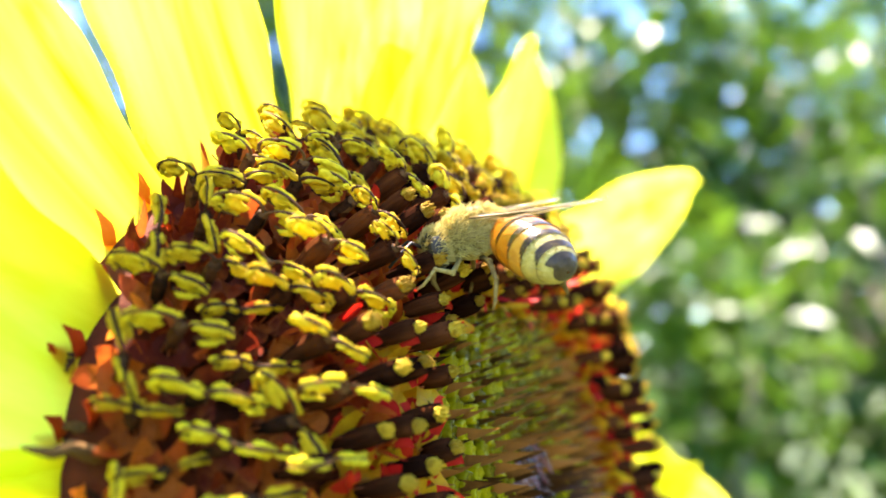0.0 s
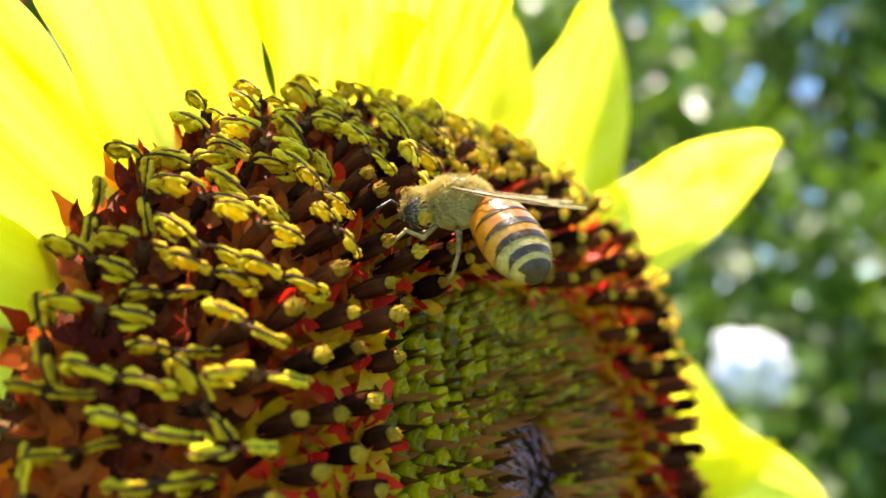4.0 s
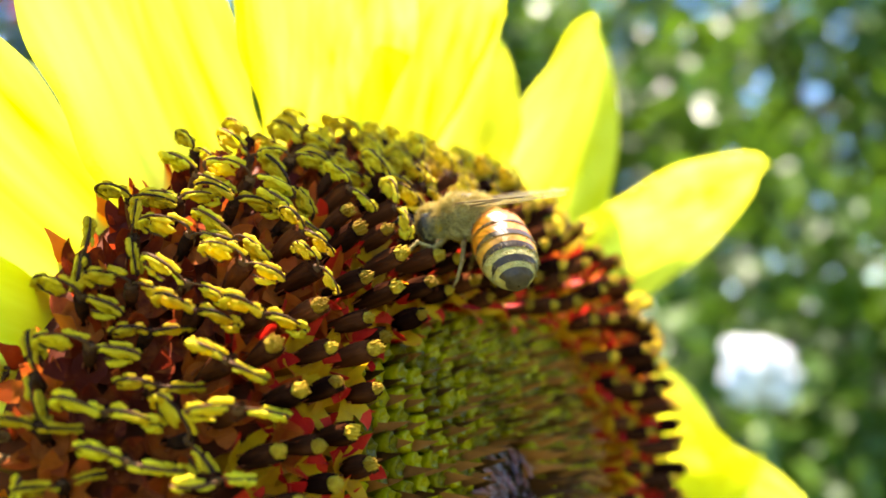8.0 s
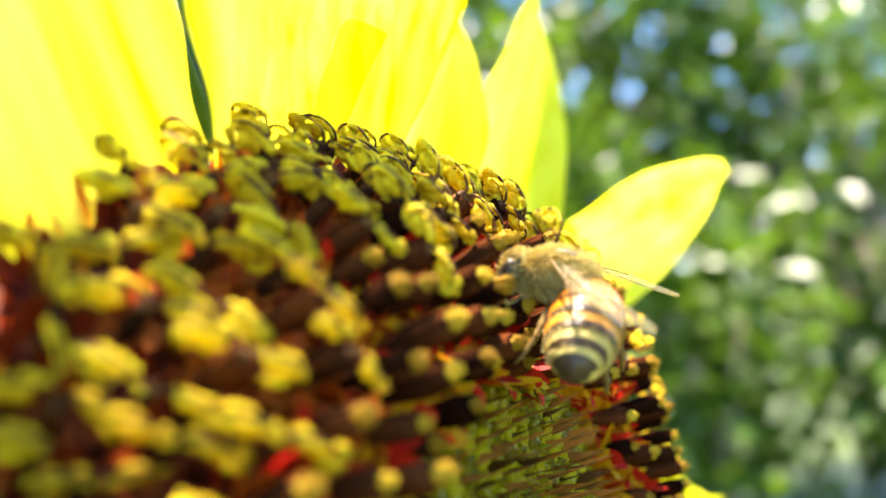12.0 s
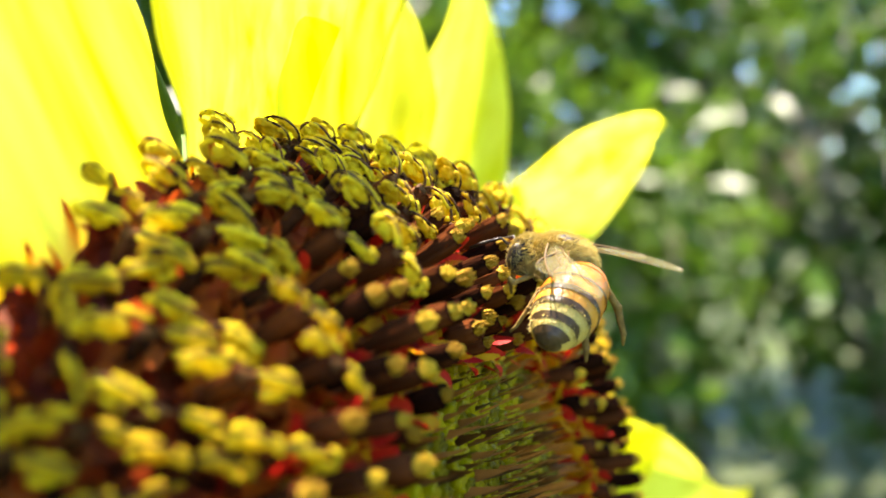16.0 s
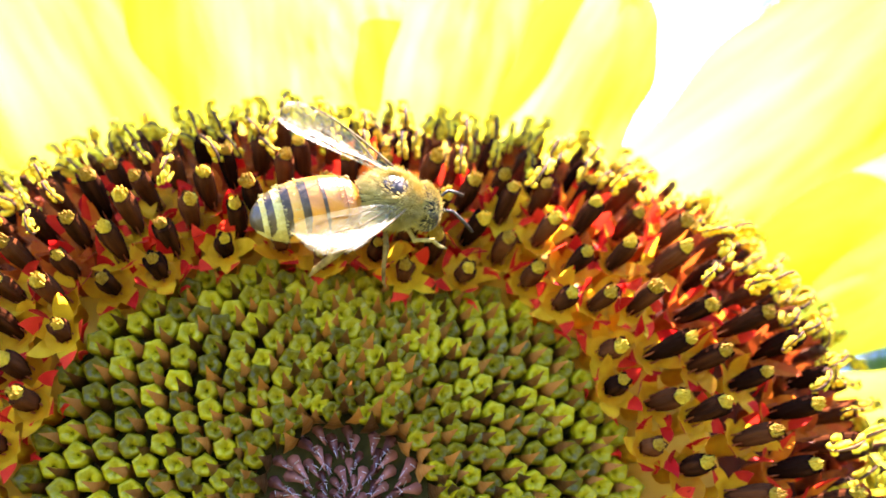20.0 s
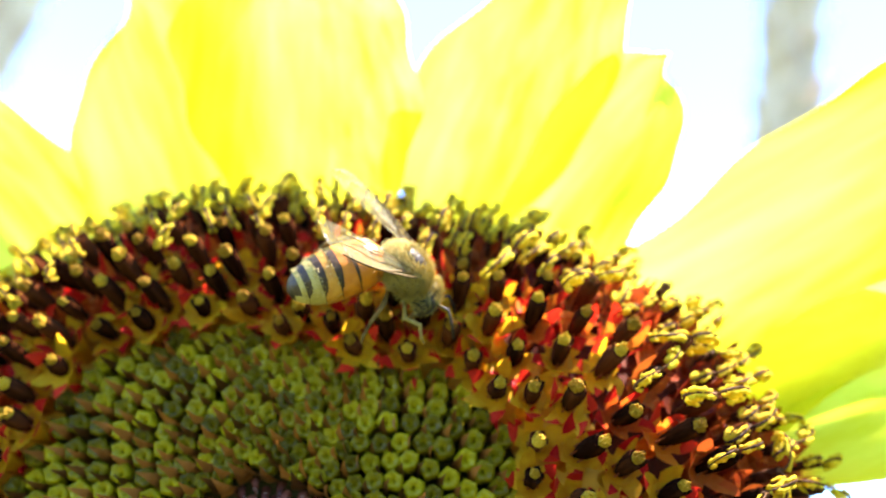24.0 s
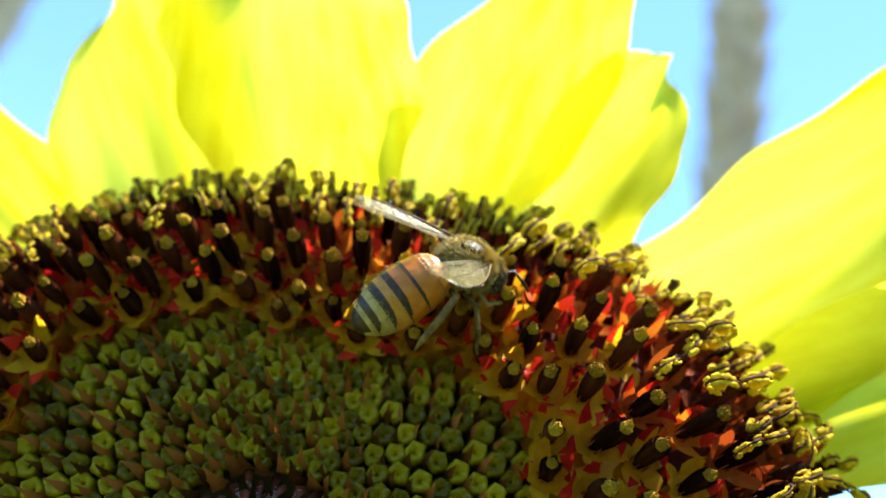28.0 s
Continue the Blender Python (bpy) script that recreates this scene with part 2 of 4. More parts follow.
def anther_pieces(length, girth=1.0):
    """Dark spindle of five joined anthers, ribbed, on reddish filaments that show above the funnel."""
    g = girth * 1.0
    body = [(*lathe([(0.26 * g, 1.6), (0.36 * g, 2.2), (0.50 * g, length * 0.5), (0.63 * g, length * 0.7), (0.66 * g, length * 0.86), (0.58 * g, length), (0.3 * g, length + 0.06)], 10, ridge=0.14), 0)]
    for i in range(5):
        a = 2 * math.pi * (i + 0.5) / 5
        c, q = math.cos(a), math.sin(a)
        body.append((*tube([(0.42 * c, 0.42 * q, 1.2), (0.56 * g * c, 0.56 * g * q, 2.3), (0.58 * g * c, 0.58 * g * q, length * 0.55)], [0.09, 0.08, 0.03], 4), 1))
    for i in range(5):
        a = 2 * math.pi * i / 5
        body.append(moved((*blade(1, 0.55, 0.45, 0.10, 0.2, 3), 0), Matrix.Rotation(a, 4, "Z") @ Matrix.Translation((0.00054 * g, 0, (length - 0.16) * 0.001))))
    return body


def tuft_pieces(r):
    """Blunt brush of pollen pushed out at the top of the tube: a grainy dome with short bristles."""
    v, f = lathe([(0.50, -0.3), (0.62, -0.05), (0.64, 0.2), (0.52, 0.48), (0.3, 0.7), (0.06, 0.8)], 10)
    out = [([Vector(p) * r.uniform(0.9, 1.1) for p in v], f, 0)]
    for i in range(15):
        a, q = i * 2.4, 0.58 * math.sqrt((i + 0.5) / 15)
        lean = r.uniform(-0.35, 0.15)
        foot = Vector((q * math.cos(a), q * math.sin(a), 0.62 - q * 0.6))
        tip = foot + Vector((lean * math.cos(a) * q * 1.4, lean * math.sin(a) * q * 1.4, r.uniform(0.35, 0.75)))
        out.append((*tube([foot - Vector((0, 0, 0.25)), foot.lerp(tip, 0.5), tip], [0.19, 0.15, 0.04], 5), 0))
    for i in range(4):
        d = Vector((r.gauss(0, 1), r.gauss(0, 1), abs(r.gauss(0, 1)) * 0.8)).normalized()
        q = r.uniform(0.06, 0.13)
        out.append((*blob(q, q, q, d * 0.62 + Vector((0, 0, 0.1)), 5, 4, rough=0.3, rng=r), 0))
    return out


def stigma_pieces(r):
    """Two style branches rolled back outwards: a dark ribbon with a ragged seam of pollen along each edge and a grainy heart in the curl."""
    out = [(*tube([(0, 0, -1.2), (0, 0, 0.25)], [0.26, 0.24], 7), 0)]
    for s in (-1, 1):
        turn, radius = r.uniform(4.0, 5.8), r.uniform(0.85, 1.15)
        drift, flat = r.uniform(-0.5, 0.5), r.uniform(0.6, 0.95)
        ribbon, faces, seams = [], [], ([], [])
        c = Vector((s * (0.06 + radius), 0, 0.25))
        steps = 24
        for i in range(steps):
            u = i / (steps - 1)
            a = turn * u
            q = radius * (1 - 0.3 * u)
            p = c + Vector((-s * q * math.cos(a), drift * u * u + 0.16 * math.sin(6 * u + drift * 9), q * math.sin(a) * flat))
            n = Vector((p.x - c.x, 0, p.z - c.z)).normalized()
            half = 0.125 * (1 - 0.3 * u) * (0.8 + 0.3 * math.sin(9 * u + drift * 20))
            for dy, dn in ((-half, 0.0), (-half * 0.6, 0.07), (half * 0.6, 0.07), (half, 0.0), (0, -0.08)):
                ribbon.append((p + n * dn + Vector((0, dy, 0))) * 0.001)
            for k, e in ((0, -1), (1, 1)):
                seams[k].append(p - n * r.uniform(0.02, 0.14) + Vector((r.uniform(-.05, .05), e * (half + r.uniform(0.08, 0.2)), 0)))
        for i in range(steps - 1):
            for k in range(5):
                m = (k + 1) % 5
                faces.append((i * 5 + k, i * 5 + m, i * 5 + 5 + m, i * 5 + 5 + k))
        out.append((ribbon, faces, 0))
        for seam in seams:
            a = r.randrange(1, 6)
            while a < steps - 3:
                b = min(steps, a + r.randrange(4, 12))
                thick = r.uniform(0.12, 0.27)
                out.append((*tube(seam[a:b], [thick * r.uniform(0.45, 1.15) * (0.5 if k in (a, b - 1) else 1) for k in range(a, b)], 6), 1))
                a = b + r.randrange(0, 4)
        out.append((*blob(radius * 0.45, r.uniform(0.24, 0.36), radius * 0.45 * flat, c + Vector((0, drift * 0.3, 0)), 10, 8, rough=0.28, rng=r), 1))
    return out


def wither_pieces(r):
    """Dried style, shrunk into dark knotted curls."""
    out = []
    for s in (-1, 1, 0.4):
        ph, size = r.uniform(0, 6), r.uniform(0.6, 1.0)
        pts = [Vector((s * (0.2 + size * math.sin(u * 3.6 + ph * 0.1)), 0.7 * math.sin(u * 4 + ph), 0.55 * math.sin(u * 5 + ph) + 0.3)) for u in [i / 10 for i in range(11)]]
        out.append((*tube(pts, [0.24 * r.uniform(0.5, 1.3) for i in range(11)], 6), 0))
    for i in range(8):
        q = r.uniform(0.15, 0.3)
        out.append((*blob(q, q, q, (r.uniform(-0.8, 0.8), r.uniform(-0.6, 0.6), r.uniform(-0.2, 0.7)), 6, 4, rough=0.35, rng=r), 0))
    return out


def bud_pieces(r):
    """Closed bud, broad and blunt: five folded lobes that meet in a dimple, packed almost edge to edge."""
    v, f = lathe([(0.55, 0), (0.68, 0.9), (0.79, 1.6), (0.84, 2.15), (0.80, 2.45), (0.66, 2.68), (0.44, 2.62), (0.22, 2.34), (0.03, 2.15)], 15, cap=False)
    out = []
    ph, bulge = r.uniform(0, 6.28), r.uniform(0.02, 0.07)
    for i, (x, y, z) in enumerate(v):
        a = math.atan2(y, x)
        k, h = math.cos(5 * a), z * 1000
        g = min(1, max(0, (h - 0.8) / 1.4))
        q = (1 + 0.09 * g * k + bulge * g * math.cos(2 * a + ph)) * r.uniform(0.96, 1.04)
        out.append((x * q, y * q, z + (0.00009 * k + 0.00012 * math.cos(a)) * g))
    tilt = Matrix.Rotation(r.uniform(-0.08, 0.08), 4, "X")
    return [([tilt @ Vector(p) for p in out], f, [0] * 75 + [1] * (len(f) - 75))]


def scale_pieces(r, tall):
    """Stiff brown scale: broad below, drawn out into a sharp point that bends over the bud."""
    v, f = [], []
    for j in range(8):
        u = j / 7
        w = 1.7 * (1 - u) ** 1.1 + 0.04
        x, z = 0.1 * u + 0.45 * u ** 3, tall * u
        v += [((x + 0.25 * w * 0.5) * 0.001, -w * 0.0005, z * 0.001), (x * 0.001, 0, z * 0.001), ((x + 0.25 * w * 0.5) * 0.001, w * 0.0005, z * 0.001)]
    for j in range(7):
        for k in range(2):
            a = j * 3 + k
            f.append((a, a + 1, a + 4, a + 3))
    return [(v, f, 0)]


def lance_pieces(r):
    """Long glossy scale of the heart: a keeled lance that bends over towards the middle, with a few pale hairs along it."""
    v, f = [], []
    for j in range(9):
        u = j / 8
        w = 1.05 * (0.75 + 0.25 * math.sin(math.pi * min(1, u * 1.5))) * (1 - u ** 2.4) + 0.03
        x, z = -2.3 * u ** 1.5, 3.0 * u - 1.1 * u * u
        v += [((x - 0.05) * 0.001, -w * 0.0005, (z - 0.16 * w) * 0.001), ((x + 0.05) * 0.001, -w * 0.0002, z * 0.001 + 0.0001), ((x + 0.05) * 0.001, w * 0.0002, z * 0.001 + 0.0001), ((x - 0.05) * 0.001, w * 0.0005, (z - 0.16 * w) * 0.001)]
    for j in range(8):
        for k in range(3):
            a = j * 4 + k
            f.append((a, a + 1, a + 5, a + 4))
    out = [(v, f, 0)]
    for i in range(3):
        u = r.uniform(0.4, 0.95)
        p = Vector((-2.3 * u ** 1.5, r.uniform(-0.2, 0.2), 3.0 * u - 1.1 * u * u + 0.1))
        out.append((*tube([p, p + Vector((r.uniform(-0.7, 0.1), r.uniform(-0.4, 0.4), r.uniform(0.2, 0.5)))], [0.035, 0.012], 4), 1))
    return out


RED_SCALES = [make_mesh("red_scale", [(*blade(1.5, q, 3.0, k, 0.3, 5, base=0.7), 0)], [LOBE]) for q, k in ((0.8, 0.6), (1.0, 1.2), (0.75, 1.7))]
COROLLAS = [make_mesh("corolla", corolla_pieces(rng), [COROLLA, LOBE]) for i in range(6)]
TALL_COROLLAS = [make_mesh("corolla", corolla_pieces(rng), [FLAME, LOBE]) for i in range(5)]
OLD_COROLLAS = [make_mesh("corolla", corolla_pieces(rng), [OLD_COROLLA, MAROON]) for i in range(4)]
ANTHER_LENGTHS = [5.0, 6.2, 6.2, 4.7, 4.2]
ANTHERS = [make_mesh("anther_tube", anther_pieces(q, 0.62 if k == 3 else 1.0), [OLD_ANTHER if k == 3 else ANTHER, FILAMENT]) for k, q in enumerate(ANTHER_LENGTHS)]
TUFTS = [make_mesh("pollen_tuft", tuft_pieces(rng), [GOLD]) for i in range(5)]
WITHERS = [make_mesh("withered_style", wither_pieces(rng), [WITHER]) for i in range(4)]
PALEAS = [make_mesh("palea", [(*blade(1, q, 5.2, 0.5, 0.3, 6), 0)], [MAROON]) for q in (1.3, 1.6)]
STIGMAS = [make_mesh("stigma", stigma_pieces(rng), [STIGMA, POLLEN]) for i in range(9)]
BUDS = [make_mesh("bud", bud_pieces(rng), [BUD, BUD_TIP]) for i in range(8)]
SCALES = [make_mesh("scale", scale_pieces(rng, q), [SCALE_BROWN]) for q in (4.1, 4.5, 4.9)]
HEART_SCALES = [make_mesh("heart_scale", lance_pieces(rng), [HEART, HAIR]) for i in range(5)]
OUTER_BRACTS = [make_mesh("outer_bract", [(*blade(1, q, 4.2, 1.0, 0.3, 6), 0)], [BRACT]) for q in (1.5, 1.8, 2.1)]

# ---- sunflower ----
FACE = Vector((math.cos(radians(-20.27)) * math.cos(radians(0.43)), math.sin(radians(-20.27)) * math.cos(radians(0.43)), math.sin(radians(0.43))))
ACROSS = Vector((0, 0, 1)).cross(FACE).normalized()
UPWARD = FACE.cross(ACROSS)
FLOWER = Matrix.Translation(Vector((0.4587, 8.195, 128.49)) * CM) @ Matrix((ACROSS, UPWARD, FACE)).transposed().to_4x4()
sunflower = new("sunflower")
sunflower.matrix_basis = FLOWER
tagged(sunflower, "yellow sunflower head with a dark red and green disc", "flower")

# Section of the head: radius and height above the middle, in centimetres.
SECTION = [(0, -0.10), (0.6, -0.10), (1.2, -0.14), (1.6, -0.22), (1.88, -0.32), (2.02, -0.33), (2.4, -0.36), (2.8, -0.58), (3.2, -0.98), (3.46, -1.40), (3.52, -1.70)]


def on_section(s):
    """Radius, height and outward tilt at the length s along the section."""
    for (r0, h0), (r1, h1) in zip(SECTION, SECTION[1:]):
        d = math.hypot(r1 - r0, h1 - h0)
        if s <= d or (r1, h1) == SECTION[-1]:
            u = s / d
            return r0 + (r1 - r0) * u, h0 + (h1 - h0) * u, math.atan2(h0 - h1, r1 - r0)
        s -= d


def swell(r, angle):
    """The head is not round: its ring of buds is drawn in above and wider to both sides, its rim wider to one side and flatter above."""
    c = math.cos(angle)
    inner = float(np.interp(math.degrees(angle) % 360, (0, 45, 62, 72, 98, 120, 148, 180, 270, 360), (2.02, 2.0, 1.78, 1.66, 1.64, 1.92, 2.14, 2.08, 1.95, 2.02))) / 1.9
    outer = 1 + 0.19 * max(0, c) ** 1.6 + 0.05 * max(0, math.cos(angle - 3.0)) ** 2 - 0.125 * max(0, math.cos(angle - 1.50)) ** 3
    a, b = min(1, max(0, (r - 0.6) / 1.3)), min(1, max(0, (r - 1.9) / 0.9))
    return 1 + (inner - 1) * a * (1 - b) + (outer - 1) * b


def lift(r, x):
    """The ring of florets stands higher to one side."""
    return 0.065 * max(0, x) * min(1, max(0, (r - 1.85) / 0.4))


def seat(s, angle, spin=0.0, sink=0.0, lean=0.0):
    """Pose of a floret at the length s and the angle, its z axis leaning outwards with the surface, x away from the middle."""
    r, h, tilt = on_section(s)
    tilt = float(np.interp(s, (0, 1.9, 2.4, 2.9, 3.4, 4.0, 4.4), (0, 0.12, 0.26, 0.44, 0.68, 0.95, 1.1)))
    r *= swell(r, angle)
    h += lift(r, r * math.cos(angle))
    m = Matrix.Rotation(angle, 4, "Z") @ Matrix.Translation((r * CM, 0, (h - sink) * CM)) @ Matrix.Rotation(tilt + lean, 4, "Y")
    return m @ Matrix.Rotation(spin, 4, "Z")


v, f = lathe([(r * 10, h * 10 - 0.4) for r, h in reversed(SECTION)], 64, cap=False)
v = [(x * swell(math.hypot(x, y) / CM, math.atan2(y, x)), y * swell(math.hypot(x, y) / CM, math.atan2(y, x)), z + CM * lift(math.hypot(x, y) / CM, x / CM)) for x, y, z in v]
# The base under buds and heart takes the near-black painted as gap shade.
base_mesh = make_mesh("receptacle", [(v, f, [2] * (64 * 4) + [0] * (len(f) - 64 * 8) + [1] * 64 * 4)], [RECEPT, GAP_SHADE, DARK_BASE])
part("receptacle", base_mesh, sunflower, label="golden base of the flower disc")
back_mesh = make_mesh("calyx", [(*lathe([(4, -33), (12, -31.5), (22, -28.5), (31, -24), (35, -18.5)], 48), 0)], [STEM])
part("calyx", back_mesh, sunflower, label="green fleshy back of the flower head")

# The spiral of florets: equal turns, cells that grow towards the rim.
GOLDEN = math.pi * (3 - math.sqrt(5))
lengths = np.linspace(0, 4.4, 880)
areas, total = [0.0], 0.0
for a, b in zip(lengths, lengths[1:]):
    r = on_section((a + b) / 2)[0]
    cell = 0.0085 if a < 0.36 else 0.0125 if a < 0.72 else 0.0145 if a < 0.8 else 0.0195 if a < 1.2 else 0.0235 if a < 1.88 else 0.064 if a < 2.2 else 0.078
    total += 2 * math.pi * r * (b - a) / cell
    areas.append(total)
lower = []        # florets below the middle of the disc, joined into one part each
pick = random.Random(21)
for i in range(int(total)):
    s = float(np.interp(i + 0.5, areas, lengths))
    angle = (i * GOLDEN) % (2 * math.pi)
    r, h, tilt = on_section(s)
    y = r * math.sin(angle)
    shown = y > -0.75
    if s < 0.64:
        m = seat(s, angle, pick.uniform(-0.25, 0.25), 0.11, pick.uniform(-0.1, 0.15)) @ Matrix.Scale(pick.uniform(0.85, 1.15) * (0.55 + 0.45 * s / 0.72), 4)
        me = HEART_SCALES[i % 5]
        if shown:
            part("heart_scale", me, sunflower, m)
    elif s < 1.9:
        m = seat(s, angle, pick.uniform(-0.3, 0.3), 0.12, pick.uniform(-0.05, 0.05)) @ Matrix.Scale(pick.uniform(0.95, 1.05) * (0.74 + 0.32 * s / 1.9), 4)
        lean = seat(s, angle, pick.uniform(-0.5, 0.5), 0.10, 0) @ Matrix.Translation((-0.00116, 0.0, 0)) @ Matrix.Rotation(pick.uniform(-0.08, 0.10), 4, "Y")
        if y > -0.35:
            bud = part("bud", BUDS[i % 8], sunflower, m)
            part("scale", SCALES[i % 3], bud, m.inverted() @ lean)
        else:
            lower += [(BUDS[i % 3], m), (SCALES[i % 3], lean)]
    elif s < 3.80:
        stage = (s - 1.9) / 1.9 + pick.uniform(-0.06, 0.06)
        old = stage > 0.46
        m = seat(s, angle, pick.uniform(0, 6), 0.1 if old else 0.05 if stage > 0.085 else -0.06, pick.uniform(-0.08, 0.08))
        pieces = [("corolla", OLD_COROLLAS[i % 4] if old else TALL_COROLLAS[i % 5] if stage > 0.26 + 0.1 * (i % 2) else COROLLAS[i % 6], m)]
        for k in range(0 if old else 1):
            pieces.append(("red_scale", RED_SCALES[pick.randrange(3)], m @ Matrix.Rotation(pick.uniform(0, 6.28), 4, "Z") @ Matrix.Translation((0.0014, 0, 0.0003))))
        k = 0 if stage < 0.14 else 1 if stage < 0.34 else 2 if stage < 0.6 else 3
        if stage <= 0.085:
            k = 4
            pieces.append(("red_scale", RED_SCALES[pick.randrange(3)], m @ Matrix.Rotation(pick.uniform(0, 6.28), 4, "Z") @ Matrix.Translation((0.0009, 0, 0.0003))))
        tip = pick.uniform(-0.13, 0.13)
        stand = m @ Matrix.Rotation(tip, 4, "X") @ Matrix.Scale(pick.uniform(0.92, 1.1), 4)
        top = stand @ Matrix.Translation((0, 0, ANTHER_LENGTHS[k] * 0.001))
        pieces.append(("anther_tube", ANTHERS[k], stand))
        if stage > 0.45:
            pieces.append(("palea", PALEAS[i % 2], m @ Matrix.Rotation(pick.uniform(0, 6), 4, "Z") @ Matrix.Translation((0.0014, 0, 0))))
        if stage < 0.46:
            pieces.append(("pollen_tuft", TUFTS[pick.randrange(5)], top @ Matrix.Scale(pick.uniform(0.62, 0.8) * (0.85 if k == 4 else 1), 4)))
        else:
            # branches lie across the radius, as they do on the flower
            spin = pick.gauss(0, 0.26)
            upright = seat(s, angle, 0, 0, 0).to_3x3().to_4x4()
            upright.translation = top.translation
            dry = stage > 0.95 and pick.random() < 0.3
            pieces.append(("withered_style" if dry else "stigma", WITHERS[i % 4] if dry else STIGMAS[pick.randrange(9)], upright @ Matrix.Rotation(spin + math.pi / 2 * (pick.random() < 0.05), 4, "Z") @ Matrix.Scale(pick.uniform(0.88, 1.18) * (0.5 if dry else 1), 4) @ Matrix.Diagonal((1.42, 0.92, 0.95, 1))))
        if shown:
            grown = m @ Matrix.Diagonal((1, 1, 1.25 if stage < 0.13 else 1.45 if stage < 0.5 else 1.15, 1))
            floret = part("disc_floret", pieces[0][1], sunflower, grown)
            for name, me, q in pieces[1:]:
                part(name, me, floret, grown.inverted() @ q)
        else:
            lower += [(me, q) for name, me, q in pieces]

# Orange bracts and withered curls along the rim.
for i in range(240):
    angle = 2 * math.pi * (i + pick.uniform(-0.3, 0.3)) / 240
    m = seat(3.62 + 0.15 * (i % 5), angle, pick.uniform(-0.4, 0.4), 0.03, pick.uniform(-0.5, 0.0)) @ Matrix.Scale(pick.uniform(0.75, 1.05), 4)
    if math.sin(angle) * 3.3 > -1.2:
        part("outer_bract", OUTER_BRACTS[i % 3], sunflower, m, "orange-red pointed bract")
        if i % 4 == 0:
            part("withered_style", WITHERS[i % 4], sunflower, m @ Matrix.Translation((-0.0006, 0, 0.0015)) @ Matrix.Rotation(pick.uniform(0, 6), 4, "Z") @ Matrix.Scale(0.5, 4))
    else:
        lower.append((OUTER_BRACTS[i % 3], m))


def joined(name, items, parent, label):
    """One mesh out of many (mesh, pose) pairs."""
    mats, verts, faces, idx = [], [], [], []
    for me, m in items:
        base = len(verts)
        verts.extend([tuple(m @ v.co) for v in me.vertices])
        slots = []
        for q in me.materials:
            if q not in mats:
                mats.append(q)
            slots.append(mats.index(q))
        for p in me.polygons:
            faces.append(tuple(base + k for k in p.vertices))
            idx.append(slots[p.material_index])
    me = bpy.data.meshes.new(name)
    me.from_pydata(verts, [], faces)
    for q in mats:
        me.materials.append(q)
    me.polygons.foreach_set("material_index", idx)
    me.polygons.foreach_set("use_smooth", [True] * len(faces))
    return part(name, me, parent, label=label, kind="stuff")


joined("lower_florets", lower, sunflower, "dense dark florets of the lower disc")


def petal_mesh(name, r_tip, h_tip, width, bend=0.0, point=1.6, cup=0.12, seed=0, base_h=-1.85, mid_h=-1.75, fold=0.0, foot=0.74):
    """Ray petal in the plane of radius (x) and height (z), with ribs along it and uneven edges. centimetres."""
    r = random.Random(seed)
    rows, cols = 34, 17
    p0, p1, p2 = Vector((3.2, base_h)), Vector((3.0 + (r_tip - 3.0) * 0.45, mid_h)), Vector((r_tip, h_tip))
    ph = [r.uniform(0, 6.28) for _ in range(6)]
    v, f = [], []
    for j in range(rows + 1):
        u = j / rows
        c = p0 * (1 - u) ** 2 + p1 * 2 * u * (1 - u) + p2 * u * u
        w = width * (foot + (1 - foot) * math.sin(math.pi * 0.5 * min(1, u / 0.52))) * max(0.0, 1 - max(0, (u - 0.42) / 0.58) ** (1.3 + point)) ** 0.62
        w = max(w, 0.02)
        for k in range(cols):
            s = 2 * k / (cols - 1) - 1
            edge = 0.02 * math.sin(u * 19 + ph[0] + 2 * s) * abs(s) ** 3 * w
            rib = 0.018 * math.cos(s * 12 + ph[1]) * (0.3 + u) * min(1, w) + 0.03 * math.sin(3.1 * s + 4 * u + ph[2])
            y = s * w * 0.5 + bend * u * u + edge
            z = c.y + cup * w * s * s + rib + 0.05 * math.sin(u * 7 + ph[3] + s * 2.2) * u + fold * u * u * s
            x = c.x + 0.06 * math.sin(s * 3 + ph[4]) * u
            v.append((x * CM, y * CM, z * CM))
    for j in range(rows):
        for k in range(cols - 1):
            a = j * cols + k
            f.append((a, a + 1, a + cols + 1, a + cols))
    return make_mesh(name, [(v, f, 0)], [PETAL])


# angle, tip radius, tip height, width, sideways bend, height at the base and half way, bluntness, twist, width at the foot, cup
PETALS = [
    (140.59, 6.82, -1.05, 1.52, 0.23, -1.66, -1.78, 0.4, -0.26, 0.85, 0.03),
    (121.3, 6.06, -1.05, 1.9, -0.22, -1.45, -1.41, 1.49, -0.3, 0.85, 0.03),
    (99.4, 5.69, -0.8, 2.3, 0.55, -1.45, -1.03, 2.81, -0.3, 0.6, 0.2),
    (78, 6.42, -0.4, 1.86, -0.58, -1.45, -1.33, 0.4, -0.28, 0.36, 0.12),
    (61.5, 5.57, -0.89, 1.2, 0.15, -1.45, -1.05, 2.13, 0.12, 0.85, 0.2),
    (38.19, 8.14, -1.05, 2.14, 0.8, -1.85, -1.33, 0.89, -0.02, 0.9, 0.2),
    (25.85, 7.45, 0.81, 1.45, 0.12, -1.45, -1.52, 1.77, 0.11, 0.58, 0.18),
    (1.66, 6.98, -0.1, 2.6, -0.8, -1.45, -0.95, 0.4, -0.3, 0.58, 0.03),
    (-7.51, 8.6, 0.68, 2.6, -0.8, -1.45, -1.33, 0.4, -0.3, 0.58, 0.03),
]
